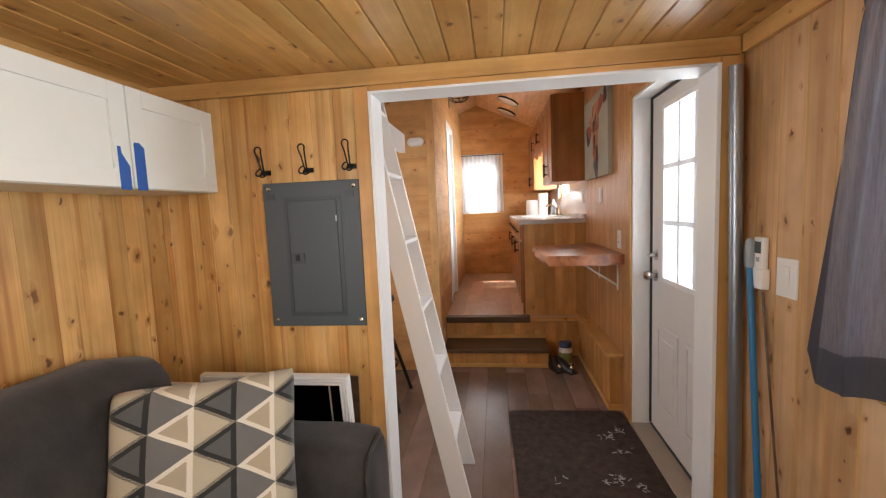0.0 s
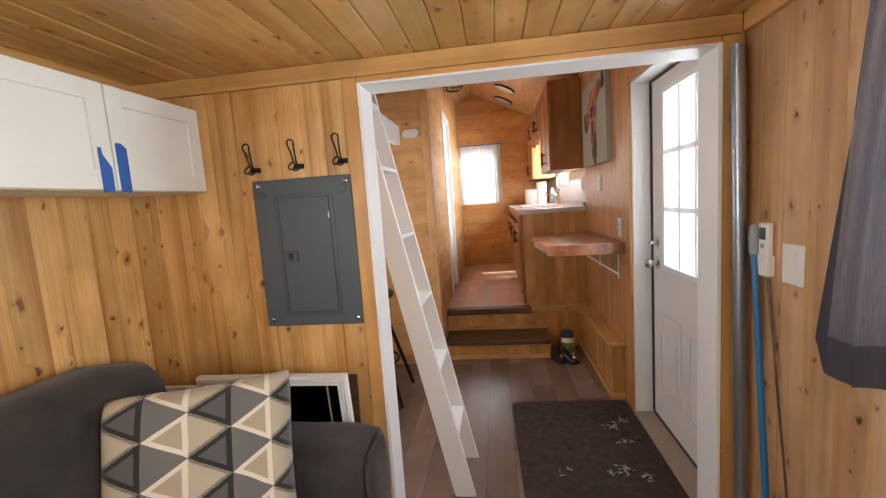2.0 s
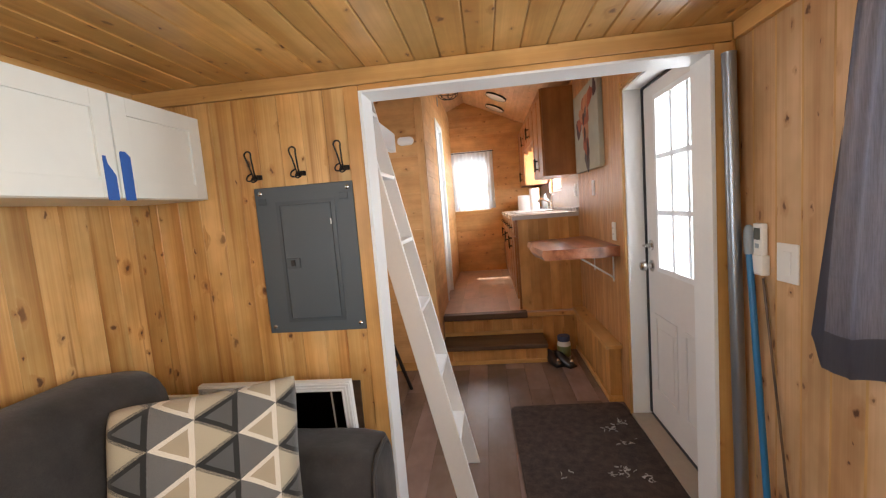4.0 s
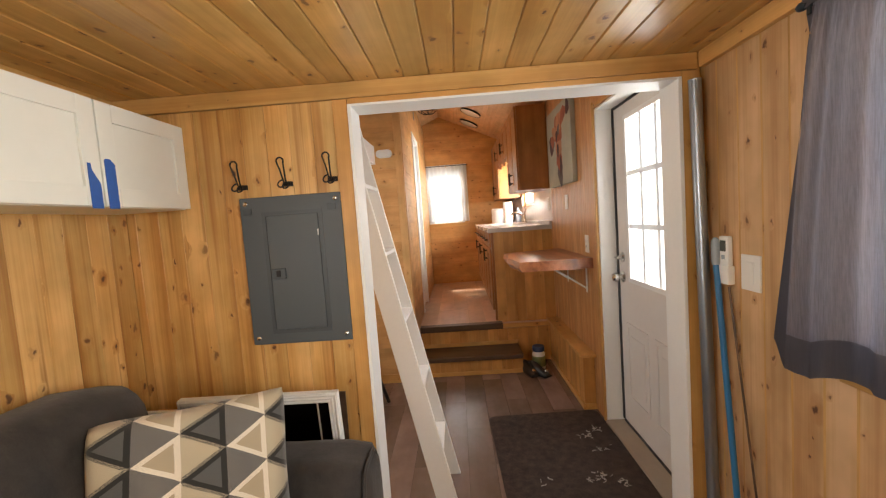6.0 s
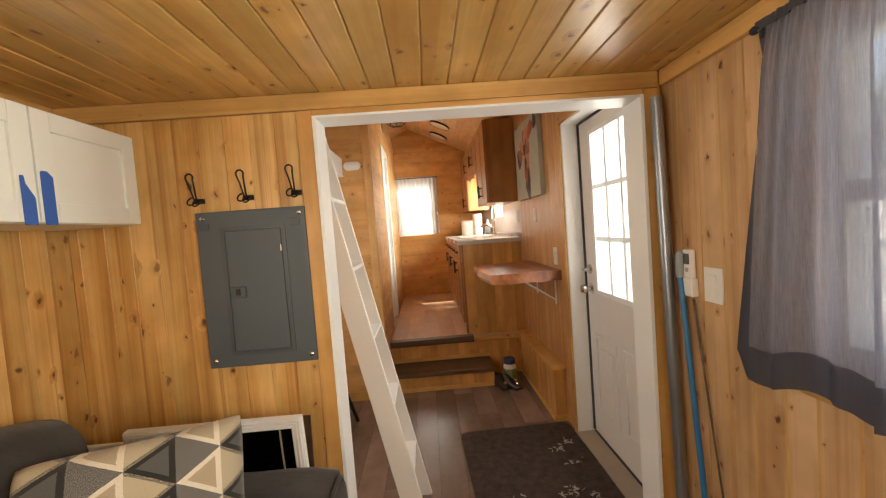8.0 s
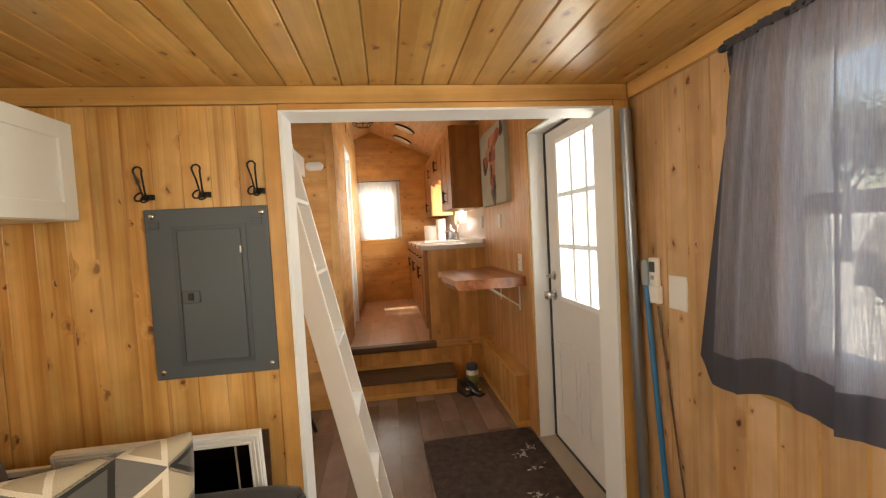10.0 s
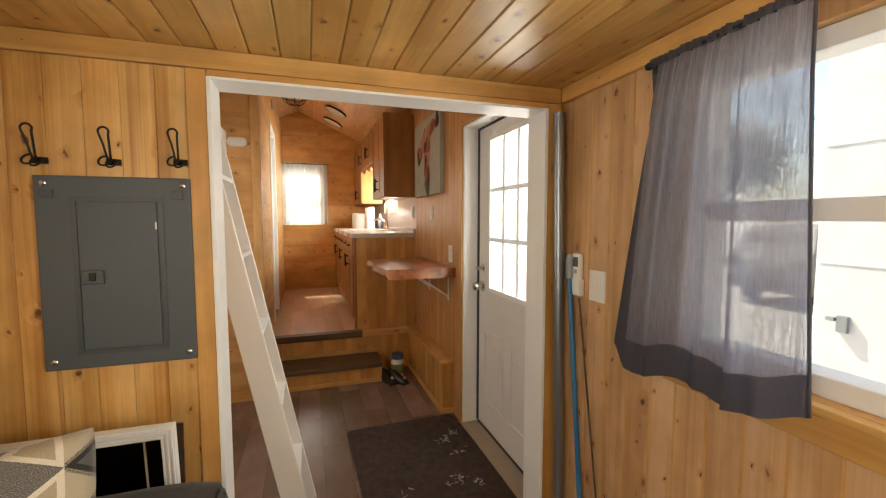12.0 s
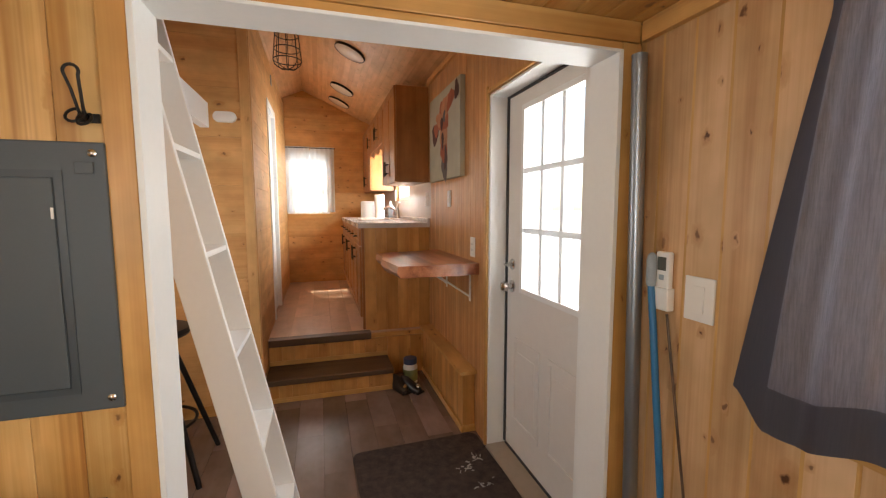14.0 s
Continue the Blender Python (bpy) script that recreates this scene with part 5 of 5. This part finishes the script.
part("bulb", lathe([(0.012, 0.225), (0.014, 0.20), (0.028, 0.165), (0.031, 0.145), (0.024, 0.122), (0.006, 0.113)], 18, CL), GLASS, cage, "clear bulb", smooth=60)
part("canopy", lathe([(0.045, 0.79), (0.045, 0.80), (0.02, 0.812)], 18, CL), BLACK, cage, smooth=40)
at_origin(cage)

ang = math.degrees(math.atan(slope))


def ceiling_lamp(x, y):
    z = RIDGE_Z - slope * (x - RIDGE_X) - 0.001
    c = thing("ceiling_lamp", (0, 0, 0), "round flush ceiling lamp with dark rim", "lamp", "ceiling lamps")
    part("rim", lathe([(0.134, 0.0), (0.137, -0.003), (0.137, -0.019), (0.134, -0.022), (0.131, -0.020), (0.130, -0.004)], 36), BRONZE, c, "dark metal rim", smooth=40)
    part("diffuser", lathe([(0.1295, -0.005), (0.1295, -0.019), (0.118, -0.026), (0.06, -0.031), (0.005, -0.032)], 36), ACRYLIC, c, "white diffuser", smooth=40)
    c.matrix_world = Matrix.Translation((x, y, z)) @ Matrix.Rotation(radians(ang), 4, "Y")
    return c


for x, y in ((0.275, 4.28), (0.265, 5.44), (0.26, 6.05)):
    ceiling_lamp(x, y)

# ---------- sliding door in the bathroom wall ----------
sd = thing("door_2", (BAX, 4.78, UP), "white framed sliding door in the side wall", "door", kind="structure")
part("casing", boxes((BAX - 0.10, PD[0], PD[2], BAX + 0.010, PD[0] + 0.055, PD[3]), (BAX - 0.10, PD[1] - 0.055, PD[2], BAX + 0.010, PD[1], PD[3]), (BAX - 0.10, PD[0] + 0.055, PD[3] - 0.055, BAX + 0.010, PD[1] - 0.055, PD[3]), bevel=0.003), WHITE, sd)
part("leaf", boxes((BAX - 0.06, PD[0] + 0.05, PD[2] + 0.006, BAX - 0.025, PD[1] - 0.05, PD[3] - 0.05), bevel=0.002), WHITE, sd)
part("track_plate", boxes((BAX + 0.0005, 4.86, 2.55, BAX + 0.008, 4.93, 2.64), bevel=0.002), STEEL, sd, "small grey plate")
at_origin(sd)

# ---------- kitchen ----------
KX0 = 0.305                     # front of the base cabinets
CT = 1.260                      # counter top


def pull(y, z, x, vertical=True, ln=0.10):
    bm = bmesh.new()
    d = Vector((0, 0, ln / 2)) if vertical else Vector((0, ln / 2, 0))
    c = Vector((x, y, z))
    add_wire(bm, [c - d * 0.8, c - d * 0.8 + Vector((-0.028, 0, 0)), c - d * 1.1 + Vector((-0.030, 0, 0))], 0.005, 6)
    add_wire(bm, [c + d * 0.8, c + d * 0.8 + Vector((-0.028, 0, 0)), c + d * 1.1 + Vector((-0.030, 0, 0))], 0.005, 6)
    add_wire(bm, [c - d * 1.25 + Vector((-0.030, 0, 0)), c + d * 1.25 + Vector((-0.030, 0, 0))], 0.0062, 8)
    return bm


def raised_door(unit, name, x, y0, y1, z0, z1):
    f = min(0.058, (z1 - z0) * 0.28)
    d = part(name, boxes((x - 0.011, y0 + f, z0 + f, x - 0.002, y1 - f, z1 - f)), OAK, unit)
    for a, b in ((y0, y0 + f), (y1 - f, y1)):
        part("stile", boxes((x - 0.019, a, z0, x - 0.001, b, z1), bevel=0.002), OAK, d)
    for a, b in ((z0, z0 + f), (z1 - f, z1)):
        part("rail", boxes((x - 0.019, y0 + f, a, x - 0.001, y1 - f, b), bevel=0.002), OAK, d)
    if z1 - z0 > 0.2:
        part("raised_panel", boxes((x - 0.016, y0 + f + 0.02, z0 + f + 0.02, x - 0.0112, y1 - f - 0.02, z1 - f - 0.02), bevel=0.002), OAK, d)
    return d


def base_unit(y0, y1, doors, end_panel=False):
    u = thing("base_cabinet", (KX0, (y0 + y1) / 2, UP), "oak base cabinet with drawer and dark pulls", "cabinet", "kitchen base cabinets")
    part("body", boxes((KX0, y0, UP + 0.09, XR - 0.014, y1, CT - 0.039)), OAK, u)
    part("toe_kick", boxes((KX0 + 0.05, y0, UP + 0.001, XR - 0.014, y1, UP + 0.089)), OAK, u)
    n = doors
    for i in range(n):
        a, b = y0 + (y1 - y0) * i / n + 0.004, y0 + (y1 - y0) * (i + 1) / n - 0.004
        dr = raised_door(u, "drawer_front", KX0, a, b, CT - 0.185, CT - 0.048)
        part("pull", pull((a + b) / 2, CT - 0.115, KX0 - 0.020, False), BRONZE, dr, "dark bronze pull", smooth=50)
        d = raised_door(u, "door", KX0, a, b, UP + 0.10, CT - 0.195)
        part("pull", pull(b - 0.035 if i % 2 == 0 else a + 0.035, CT - 0.275, KX0 - 0.020), BRONZE, d, "dark bronze pull", smooth=50)
    at_origin(u)
    return u


base_unit(3.955, 4.72, 2)
base_unit(4.722, 5.55, 2)
base_unit(5.552, YFAR - 0.014, 2)
endp = thing("end_panel", (0.6, 3.94, UP), "pine end panel of the kitchen cabinets", "panel")
part("sheet", boxes((KX0 + 0.018, 3.932, UP - 0.018, XR - 0.013, 3.953, CT - 0.039), bevel=0.001), PLY, endp)
part("corner_strip", boxes((KX0 - 0.003, 3.926, UP + 0.002, KX0 + 0.017, 3.953, CT - 0.039), bevel=0.002), OAK, endp)
at_origin(endp)

ctop = thing("countertop", (0.58, 5.2, CT), "speckled grey laminate countertop with very low upstand", "countertop")
SKY = (4.75, 5.35, 0.40, 0.78)
part("slab", boxes((KX0 - 0.030, 3.90, CT - 0.038, XR - 0.014, SKY[0], CT), (KX0 - 0.030, SKY[1], CT - 0.038, XR - 0.014, YFAR - 0.014, CT), (KX0 - 0.030, SKY[0], CT - 0.038, SKY[2], SKY[1], CT), (SKY[3], SKY[0], CT - 0.038, XR - 0.014, SKY[1], CT)), COUNTER, ctop)
part("upstand", boxes((XR - 0.034, 3.90, CT + 0.0005, XR - 0.014, YFAR - 0.014, CT + 0.036), bevel=0.003), COUNTER, ctop)
at_origin(ctop)
sink = thing("sink", (0.59, 5.05, CT), "white drop-in kitchen sink", "sink")
part("basin", boxes((SKY[2] + 0.002, SKY[0] + 0.002, CT - 0.18, SKY[3] - 0.002, SKY[1] - 0.002, CT - 0.165), (SKY[2] + 0.002, SKY[0] + 0.002, CT - 0.165, SKY[2] + 0.014, SKY[1] - 0.002, CT + 0.001), (SKY[3] - 0.014, SKY[0] + 0.002, CT - 0.165, SKY[3] - 0.002, SKY[1] - 0.002, CT + 0.001), (SKY[2] + 0.014, SKY[0] + 0.002, CT - 0.165, SKY[3] - 0.014, SKY[0] + 0.014, CT + 0.001), (SKY[2] + 0.014, SKY[1] - 0.014, CT - 0.165, SKY[3] - 0.014, SKY[1] - 0.002, CT + 0.001)), PLASTIC, sink)
part("rim", boxes((SKY[2] - 0.02, SKY[0] - 0.02, CT + 0.0015, SKY[2] + 0.012, SKY[1] + 0.02, CT + 0.012), (SKY[3] - 0.012, SKY[0] - 0.02, CT + 0.0015, SKY[3] + 0.02, SKY[1] + 0.02, CT + 0.012), (SKY[2] + 0.012, SKY[0] - 0.02, CT + 0.0015, SKY[3] - 0.012, SKY[0] + 0.012, CT + 0.012), (SKY[2] + 0.012, SKY[1] - 0.012, CT + 0.0015, SKY[3] - 0.012, SKY[1] + 0.02, CT + 0.012), bevel=0.003), PLASTIC, sink)
at_origin(sink)
tap = thing("kitchen_faucet", (0.80, 5.05, CT), "chrome kitchen faucet with low spout and lever", "faucet")
T0 = Vector((0.815, 5.05, CT))
part("base", lathe([(0.030, 0.001), (0.030, 0.012), (0.020, 0.02), (0.018, 0.10), (0.012, 0.115)], 18, T0), CHROME, tap, smooth=40)
part("spout", wire([T0 + Vector(p) for p in ((0, 0, 0.05), (-0.02, 0, 0.095), (-0.06, 0, 0.125), (-0.11, 0, 0.135), (-0.15, 0, 0.125), (-0.165, 0, 0.105))], 0.013, 10), CHROME, tap, smooth=50)
part("lever", wire([T0 + Vector(p) for p in ((0, 0, 0.10), (0.0, -0.02, 0.14), (0.005, -0.045, 0.185))], 0.009, 8), CHROME, tap, smooth=50)
at_origin(tap)
roll = thing("paper_towel_roll", (0.70, 5.75, CT), "white paper towel roll on the counter", "paper roll")
part("roll", lathe([(0.055, 0.001), (0.058, 0.004), (0.058, 0.276), (0.055, 0.28), (0.02, 0.281)], 24, (0.66, 5.42, CT)), PAPER, roll, smooth=40)
at_origin(roll)
can = thing("canister", (0.62, 5.95, CT), "pale pinkish paper canister on the counter", "canister")
part("body", lathe([(0.095, 0.001), (0.10, 0.01), (0.10, 0.20), (0.085, 0.215), (0.02, 0.217)], 26, (0.60, 6.02, CT)), PAPER, can, smooth=40)
at_origin(can)
can2 = thing("dish_soap", (0.79, 5.50, CT), "grey soap bottle beside the faucet", "bottle")
part("bottle", lathe([(0.032, 0.001), (0.034, 0.01), (0.034, 0.14), (0.014, 0.18), (0.012, 0.205)], 18, (0.80, 5.48, CT)), BROOM_G, can2, smooth=40)
at_origin(can2)

back = setting("backsplash", boxes((XR - 0.013, 3.87, CT + 0.037, XR - 0.0005, KW[0], 1.598), (XR - 0.013, KW[0], CT + 0.037, XR - 0.0005, KW[1], KW[2]), (XR - 0.013, KW[1], CT + 0.037, XR - 0.0005, YFAR - 0.014, 1.598)), TILE, "glossy pale backsplash", "wall panel")
rocker_switch(XR - 0.0135, 3.96, 4.03, 1.40, 1.515, "wall_outlet", "white outlet on the backsplash", 0)

UXF = 0.600


def upper_unit(y0, y1, z0, z1, doors, label, pull_low=True):
    u = thing("upper_cabinet", (UXF, (y0 + y1) / 2, z0), label, "cabinet", "kitchen upper cabinets")
    part("body", boxes((UXF, y0, z0, XR - 0.014, y1, z1), bevel=0.0015), OAK, u)
    for i in range(doors):
        a, b = y0 + (y1 - y0) * i / doors + 0.004, y0 + (y1 - y0) * (i + 1) / doors - 0.004
        d = raised_door(u, "door", UXF, a, b, z0 + 0.004, z1 - 0.004)
        part("pull", pull(b - 0.035 if i % 2 == 0 else a + 0.035, z0 + 0.13, UXF - 0.020), BRONZE, d, "dark bronze pull", smooth=50)
    at_origin(u)
    return u


upper_unit(3.93, 4.62, 1.598, 2.372, 2, "tall oak upper cabinet with dark pulls")
upper_unit(4.622, 5.62, 2.02, 2.372, 3, "short oak upper cabinet above the sink window")
upper_unit(5.622, YFAR - 0.014, 1.598, 2.372, 2, "tall oak upper cabinet beside the window")
val = thing("window_valance", (0.72, 5.1, 2.0), "scalloped oak valance above the sink", "valance")
bm = bmesh.new()
for i in range(24):
    ya, yb = 4.63 + i * 0.041, 4.63 + (i + 1) * 0.041
    dz = 0.045 + 0.02 * math.sin(i * 0.78)
    add_box(bm, UXF + 0.001, ya, 2.019 - dz, UXF + 0.018, yb, 2.019)
part("board", bm, OAK, val)
at_origin(val)

# far window: lace curtain on a rod
rod3 = thing("curtain_rod", (-0.15, YFAR - 0.04, 2.17), "thin dark curtain rod over the far window", "curtain rod")
part("bar", tube((FW[0] - 0.02, YFAR - 0.04, 2.185), (FW[1] + 0.09, YFAR - 0.04, 2.185), 0.006), ROD, rod3, smooth=40)
for bx in (FW[0] - 0.02, FW[1] + 0.07):
    part("bracket", boxes((bx, YFAR - 0.045, 2.178, bx + 0.01, YFAR - 0.0125, 2.192)), ROD, rod3)
at_origin(rod3)


def lace(x0, x1, z0, z1, waves):
    bm = bmesh.new()
    nu, nv = 40, 14
    rows = [[bm.verts.new((x0 + (x1 - x0) * i / nu, YFAR - 0.038 + 0.014 * math.sin(2 * math.pi * waves * i / nu) * (0.5 + 0.5 * j / nv), z1 + (z0 - z1) * j / nv)) for i in range(nu + 1)] for j in range(nv + 1)]
    for j in range(nv):
        for i in range(nu):
            bm.faces.new((rows[j][i], rows[j][i + 1], rows[j + 1][i + 1], rows[j + 1][i]))
    return bm


lc = thing("lace_curtain", (-0.15, YFAR - 0.04, 1.33), "white lace curtain over the far window", "curtain")
part("panel", lace(FW[0] - 0.01, -0.125, 1.33, 2.20, 5), LACE, lc, smooth=80)
part("panel", lace(-0.12, FW[1] + 0.07, 1.33, 2.20, 5), LACE, lc, smooth=80)
at_origin(lc)

# unseen windows: behind the camera, inferred; beside the ladder, added to light the entry
for nm, ya, yb, za, zb in (("window_4", -1.20, 0.0, 1.02, 1.78), ("window_5", 2.10, 3.00, 1.06, 1.74)):
    wood_window(nm, "x", ya, yb, za, zb, XL, -1, "unseen white vinyl window in the long wall", [(za + zb) / 2])

# ---------- outside ----------
setting("ground", boxes((-300, -300, -0.75, 300, 300, -0.70)), GRAVEL, "pale gravel ground around the house", "ground")
nb = thing("white_building", (7.5, 1.0, -0.7), "white metal-sided building across the yard", "building")
part("wall", boxes((6.5, -9.0, -0.75, 12.0, 3.86, 4.6), bevel=0.03), SIDING, nb)
part("roof", boxes((6.2, -9.3, 4.602, 12.3, 4.16, 4.75), bevel=0.03), SHED, nb)
for rz in (0.80, 2.35):
    part("side_rib", boxes((6.490, -8.9, rz, 6.499, 3.80, rz + 0.014), bevel=0.003), SIDING, nb)
part("latch", boxes((6.44, 3.44, -0.08, 6.499, 3.56, 0.14), (6.40, 3.56, 0.06, 6.46, 3.66, 0.11), bevel=0.01), STEEL, nb, "grey steel latch")
at_origin(nb)

car = thing("parked_car", (12.3, 7.1, -0.7), "dark grey estate car parked on the gravel", "car")
bm = bmesh.new()
side = [(10.35, -0.35), (10.30, 0.30), (10.50, 0.62), (10.80, 1.22), (12.70, 1.28), (13.55, 0.62), (14.65, 0.45), (14.75, -0.35)]
va = [bm.verts.new((x, 6.28 if z > 0.7 else 6.12, z)) for x, z in side]
vb = [bm.verts.new((x, 7.86 if z > 0.7 else 8.02, z)) for x, z in side]
bm.faces.new(va)
bm.faces.new(vb[::-1])
for i in range(len(side)):
    j = (i + 1) % len(side)
    bm.faces.new((va[i], va[j], vb[j], vb[i]))
bmesh.ops.bevel(bm, geom=bm.edges[:], offset=0.07, segments=3, profile=0.5, affect="EDGES")
part("body", bm, SHED, car, smooth=40)
bm = boxes((-0.02, -0.68, 0.08, 0.012, 0.68, 0.52), bevel=0.01)
bm.transform(Matrix.Translation((10.515, 7.07, 0.60)) @ Matrix.Rotation(radians(26), 4, "Y"))
part("rear_window", bm, GASKET, car, "dark rear window")
part("bumper", boxes((10.22, 6.20, -0.32, 10.36, 7.94, -0.06), bevel=0.04), BLACK, car)
for ly in (6.26, 7.70):
    part("tail_light", boxes((10.27, ly, 0.22, 10.33, ly + 0.18, 0.52), bevel=0.02), TREAD, car, "dark red tail light")
for wx in (11.15, 13.85):
    for wy in (6.16, 7.80):
        part("wheel", tube((wx, wy, -0.37), (wx, wy + 0.2, -0.37), 0.33, n=24), BLACK, car, smooth=40)
at_origin(car)


def tree(x, y, h, seed):
    r = random.Random(seed)
    t = thing("tree", (x, y, -0.7), "leafy green tree beyond the parked car", "tree", "trees outside")
    bm = bmesh.new()
    add_tube(bm, (x, y, -0.7), (x + 0.1, y, h * 0.5), 0.18, 0.10, 10)
    limbs = []
    for k in range(7):
        a, z0 = r.uniform(0, 6.28), h * r.uniform(0.25, 0.5)
        tip = (x + 1.2 * math.cos(a), y + 1.2 * math.sin(a), z0 + h * r.uniform(0.2, 0.45))
        add_tube(bm, (x + 0.05, y, z0), tip, 0.06, 0.02, 6)
        limbs.append(tip)
    part("trunk", bm, BARK, t)
    verts, faces = [], []
    for tip in limbs + [(x, y, h * 0.85), (x + 0.4, y - 0.6, h * 0.7), (x - 0.4, y + 0.7, h * 0.65)]:
        for _ in range(900):
            c = Vector((r.gauss(tip[0], 0.6), r.gauss(tip[1], 0.6), r.gauss(tip[2], 0.6)))
            u = Vector((r.uniform(-1, 1), r.uniform(-1, 1), r.uniform(-1, 1))).normalized()
            v = u.orthogonal().normalized()
            k, s = len(verts), r.uniform(0.06, 0.11)
            verts += [c - u * s, c + v * s * 0.5, c + u * s, c - v * s * 0.5]
            faces.append((k, k + 1, k + 2, k + 3))
    me = bpy.data.meshes.new("crown")
    me.from_pydata([tuple(v) for v in verts], [], faces)
    me.materials.append(LEAF)
    o = new("crown", me)
    o.parent = t
    tagged(o, kind="stuff")
    at_origin(t)


for k, (tx, ty, th) in enumerate(((18.2, 14.3, 5.6), (19.0, 16.1, 6.4), (18.4, 18.3, 5.8), (19.4, 20.7, 6.6))):
    tree(tx, ty, th, 20 + k)


# ---------- boards of the walls and floors ----------
BW = 0.088
lay(wall_partition, "z", (0, -1, 0), XL + 0.012, -1.2151, 0.0, 1.840, YP + BX, BW, PINE, groove=0.0012)
lay(wall_partition, "z", (0, -1, 0), -1.215, -0.423, 0.0, 1.840, YP + BX + 0.0002, BW, PINE, groove=0.0012)
for ya, yb, za, zb in ((LW[1] + 0.001, 1.0735, 0.0, 1.844), (1.074, 1.474, 0.0, 1.844), (1.4745, YP - 0.008, 0.0, 1.844), (LW[0], LW[1], 0.0, LW[2] - 0.023), (LW[0], LW[1], LW[3], 1.844), (YBACK, LW[0] - 0.001, 0.0, 1.844)):
    lay(wall_right, "z", (-1, 0, 0), ya, yb, za, zb, XR + 0.0115, 0.098, PINE_R, groove=0.0030)
for ya, yb, za, zb in ((YBACK, -1.201, 0.0, 1.844), (-1.20, 0.0, 0.0, 1.02), (-1.20, 0.0, 1.78, 1.844), (0.001, YP, 0.0, 1.844)):
    lay(wall_left, "z", (1, 0, 0), ya, yb, za, zb, XL, BW, PINE, groove=0.0007)
lay(wall_back, "z", (0, 1, 0), XL + 0.013, XR - 0.001, 0.0, 1.90, YBACK, BW, PINE)
# narrow beaded boards in the entry
lay(wall_right, "z", (-1, 0, 0), DY1 + 0.055, 3.93, 0.0, 2.44, XR, 0.042, BEAD, "beaded_board", 0.0118, 0.0016)
lay(wall_right, "z", (-1, 0, 0), YB + 0.026, DY1 + 0.053, 2.013, 2.44, XR, 0.042, BEAD, "beaded_board", 0.0118, 0.0016)
# horizontal boards
lay(wall_bath_front, "x", (0, -1, 0), 0.0, 2.75, XL + 0.001, BAX - 0.013, BAY + BX, 0.30, PINE_H, groove=0.0012)
for ya, yb, za, zb in ((BAY + 0.002, PD[0] - 0.001, 0.0, 2.74), (PD[1] + 0.001, YFAR - 0.013, 0.0, 2.74), (PD[0], PD[1], PD[3] + 0.001, 2.74)):
    lay(wall_bath_side, "y", (1, 0, 0), za, zb, ya, yb, BAX - BX, 0.152, PINE_H, groove=0.0012)
lay(wall_far, "x", (0, -1, 0), UP, FW[2] - 0.001, BAX + 0.001, XR - 0.001, YFAR, 0.28, PINE_H)
lay(wall_far, "x", (0, -1, 0), FW[2], FW[3], FW[1] + 0.001, XR - 0.001, YFAR, 0.28, PINE_H)
lay(wall_far, "x", (0, -1, 0), FW[3] + 0.001, 2.43, BAX + 0.001, XR - 0.001, YFAR, 0.28, PINE_H)
z = 2.43
while z < 2.85:
    hw = (RIDGE_Z - (z + 0.10)) / slope
    if hw > 0.05:
        xa, xb = max(BAX + 0.001, RIDGE_X - hw - 0.15), min(XR - 0.001, RIDGE_X + hw + 0.15)
        lay(wall_far, "x", (0, -1, 0), z, z + 0.137, xa, xb, YFAR, 0.28, PINE_H)
    z += 0.137
# short upright boards on the steps, the low box and the cabinet end
lay(steps, "z", (0, -1, 0), SX0, SX1 - 0.002, 0.0345, 0.1295, 3.575, 0.092, PINE_S, "riser_board", 0.007, 0.0010)
lay(steps, "z", (0, -1, 0), SX0, SX1 + 0.003, 0.2055, UP - 0.057, 3.8595, 0.092, PINE_S, "riser_board", 0.007, 0.0010)
lay(steps, "z", (0, -1, 0), SX1 + 0.006, 0.778, 0.001, UP - 0.057, 3.8595, 0.092, PINE_S, "riser_board", 0.007, 0.0010)
lay(ledge, "z", (-1, 0, 0), 2.836, 3.850, 0.041, 0.3725, 0.801, 0.092, PINE_S, "box_board", 0.007, 0.0008)
lay(ledge, "z", (0, -1, 0), 0.796, XR - 0.014, 0.041, 0.3725, 2.842, 0.092, PINE_S, "box_board", 0.007, 0.0008)
lay(endp, "z", (0, -1, 0), KX0 + 0.019, XR - 0.014, UP - 0.017, CT - 0.040, 3.9325, 0.092, PINE_S, "panel_board", 0.005, 0.0006)
# floor planks along the house
rng = random.Random(7)


def floor_boards(parent, x0, x1, y0, y1, z, width, mat, length=1.2):
    n = round((x1 - x0) / width)
    w = (x1 - x0) / n
    full = plank_mesh("floor_plank", length, w, mat, 0.0115, 0.0008, 0.0004)
    rot = frame_of((0, 1, 0), (0, 0, 1))
    cut = {}
    for i in range(n):
        y = y0 - rng.choice((0.0, 0.2, 0.4, 0.6, 0.8, 1.0))
        while y < y1:
            a, b = max(y, y0), min(y + length, y1)
            if b - a > 0.02:
                key = round(b - a, 3)
                if key not in cut:
                    cut[key] = full if abs(key - length) < 1e-6 else plank_mesh("floor_plank", b - a - 0.001, w, mat, 0.0115, 0.0008, 0.0004)
                ob = new("floor_plank", cut[key])
                ob.matrix_world = Matrix.Translation((x0 + (i + 0.5) * w, (a + b) / 2, z - 0.012)) @ rot
                ob.parent = parent
            y += length


floor_boards(floor, XL + 0.002, XR - 0.002, YBACK, 3.86, 0.0, 0.152, PLANK)
floor_boards(upper_floor, BAX + 0.002, KX0 + 0.06, 3.921, YFAR - 0.001, UP, 0.152, PLANK_UP)
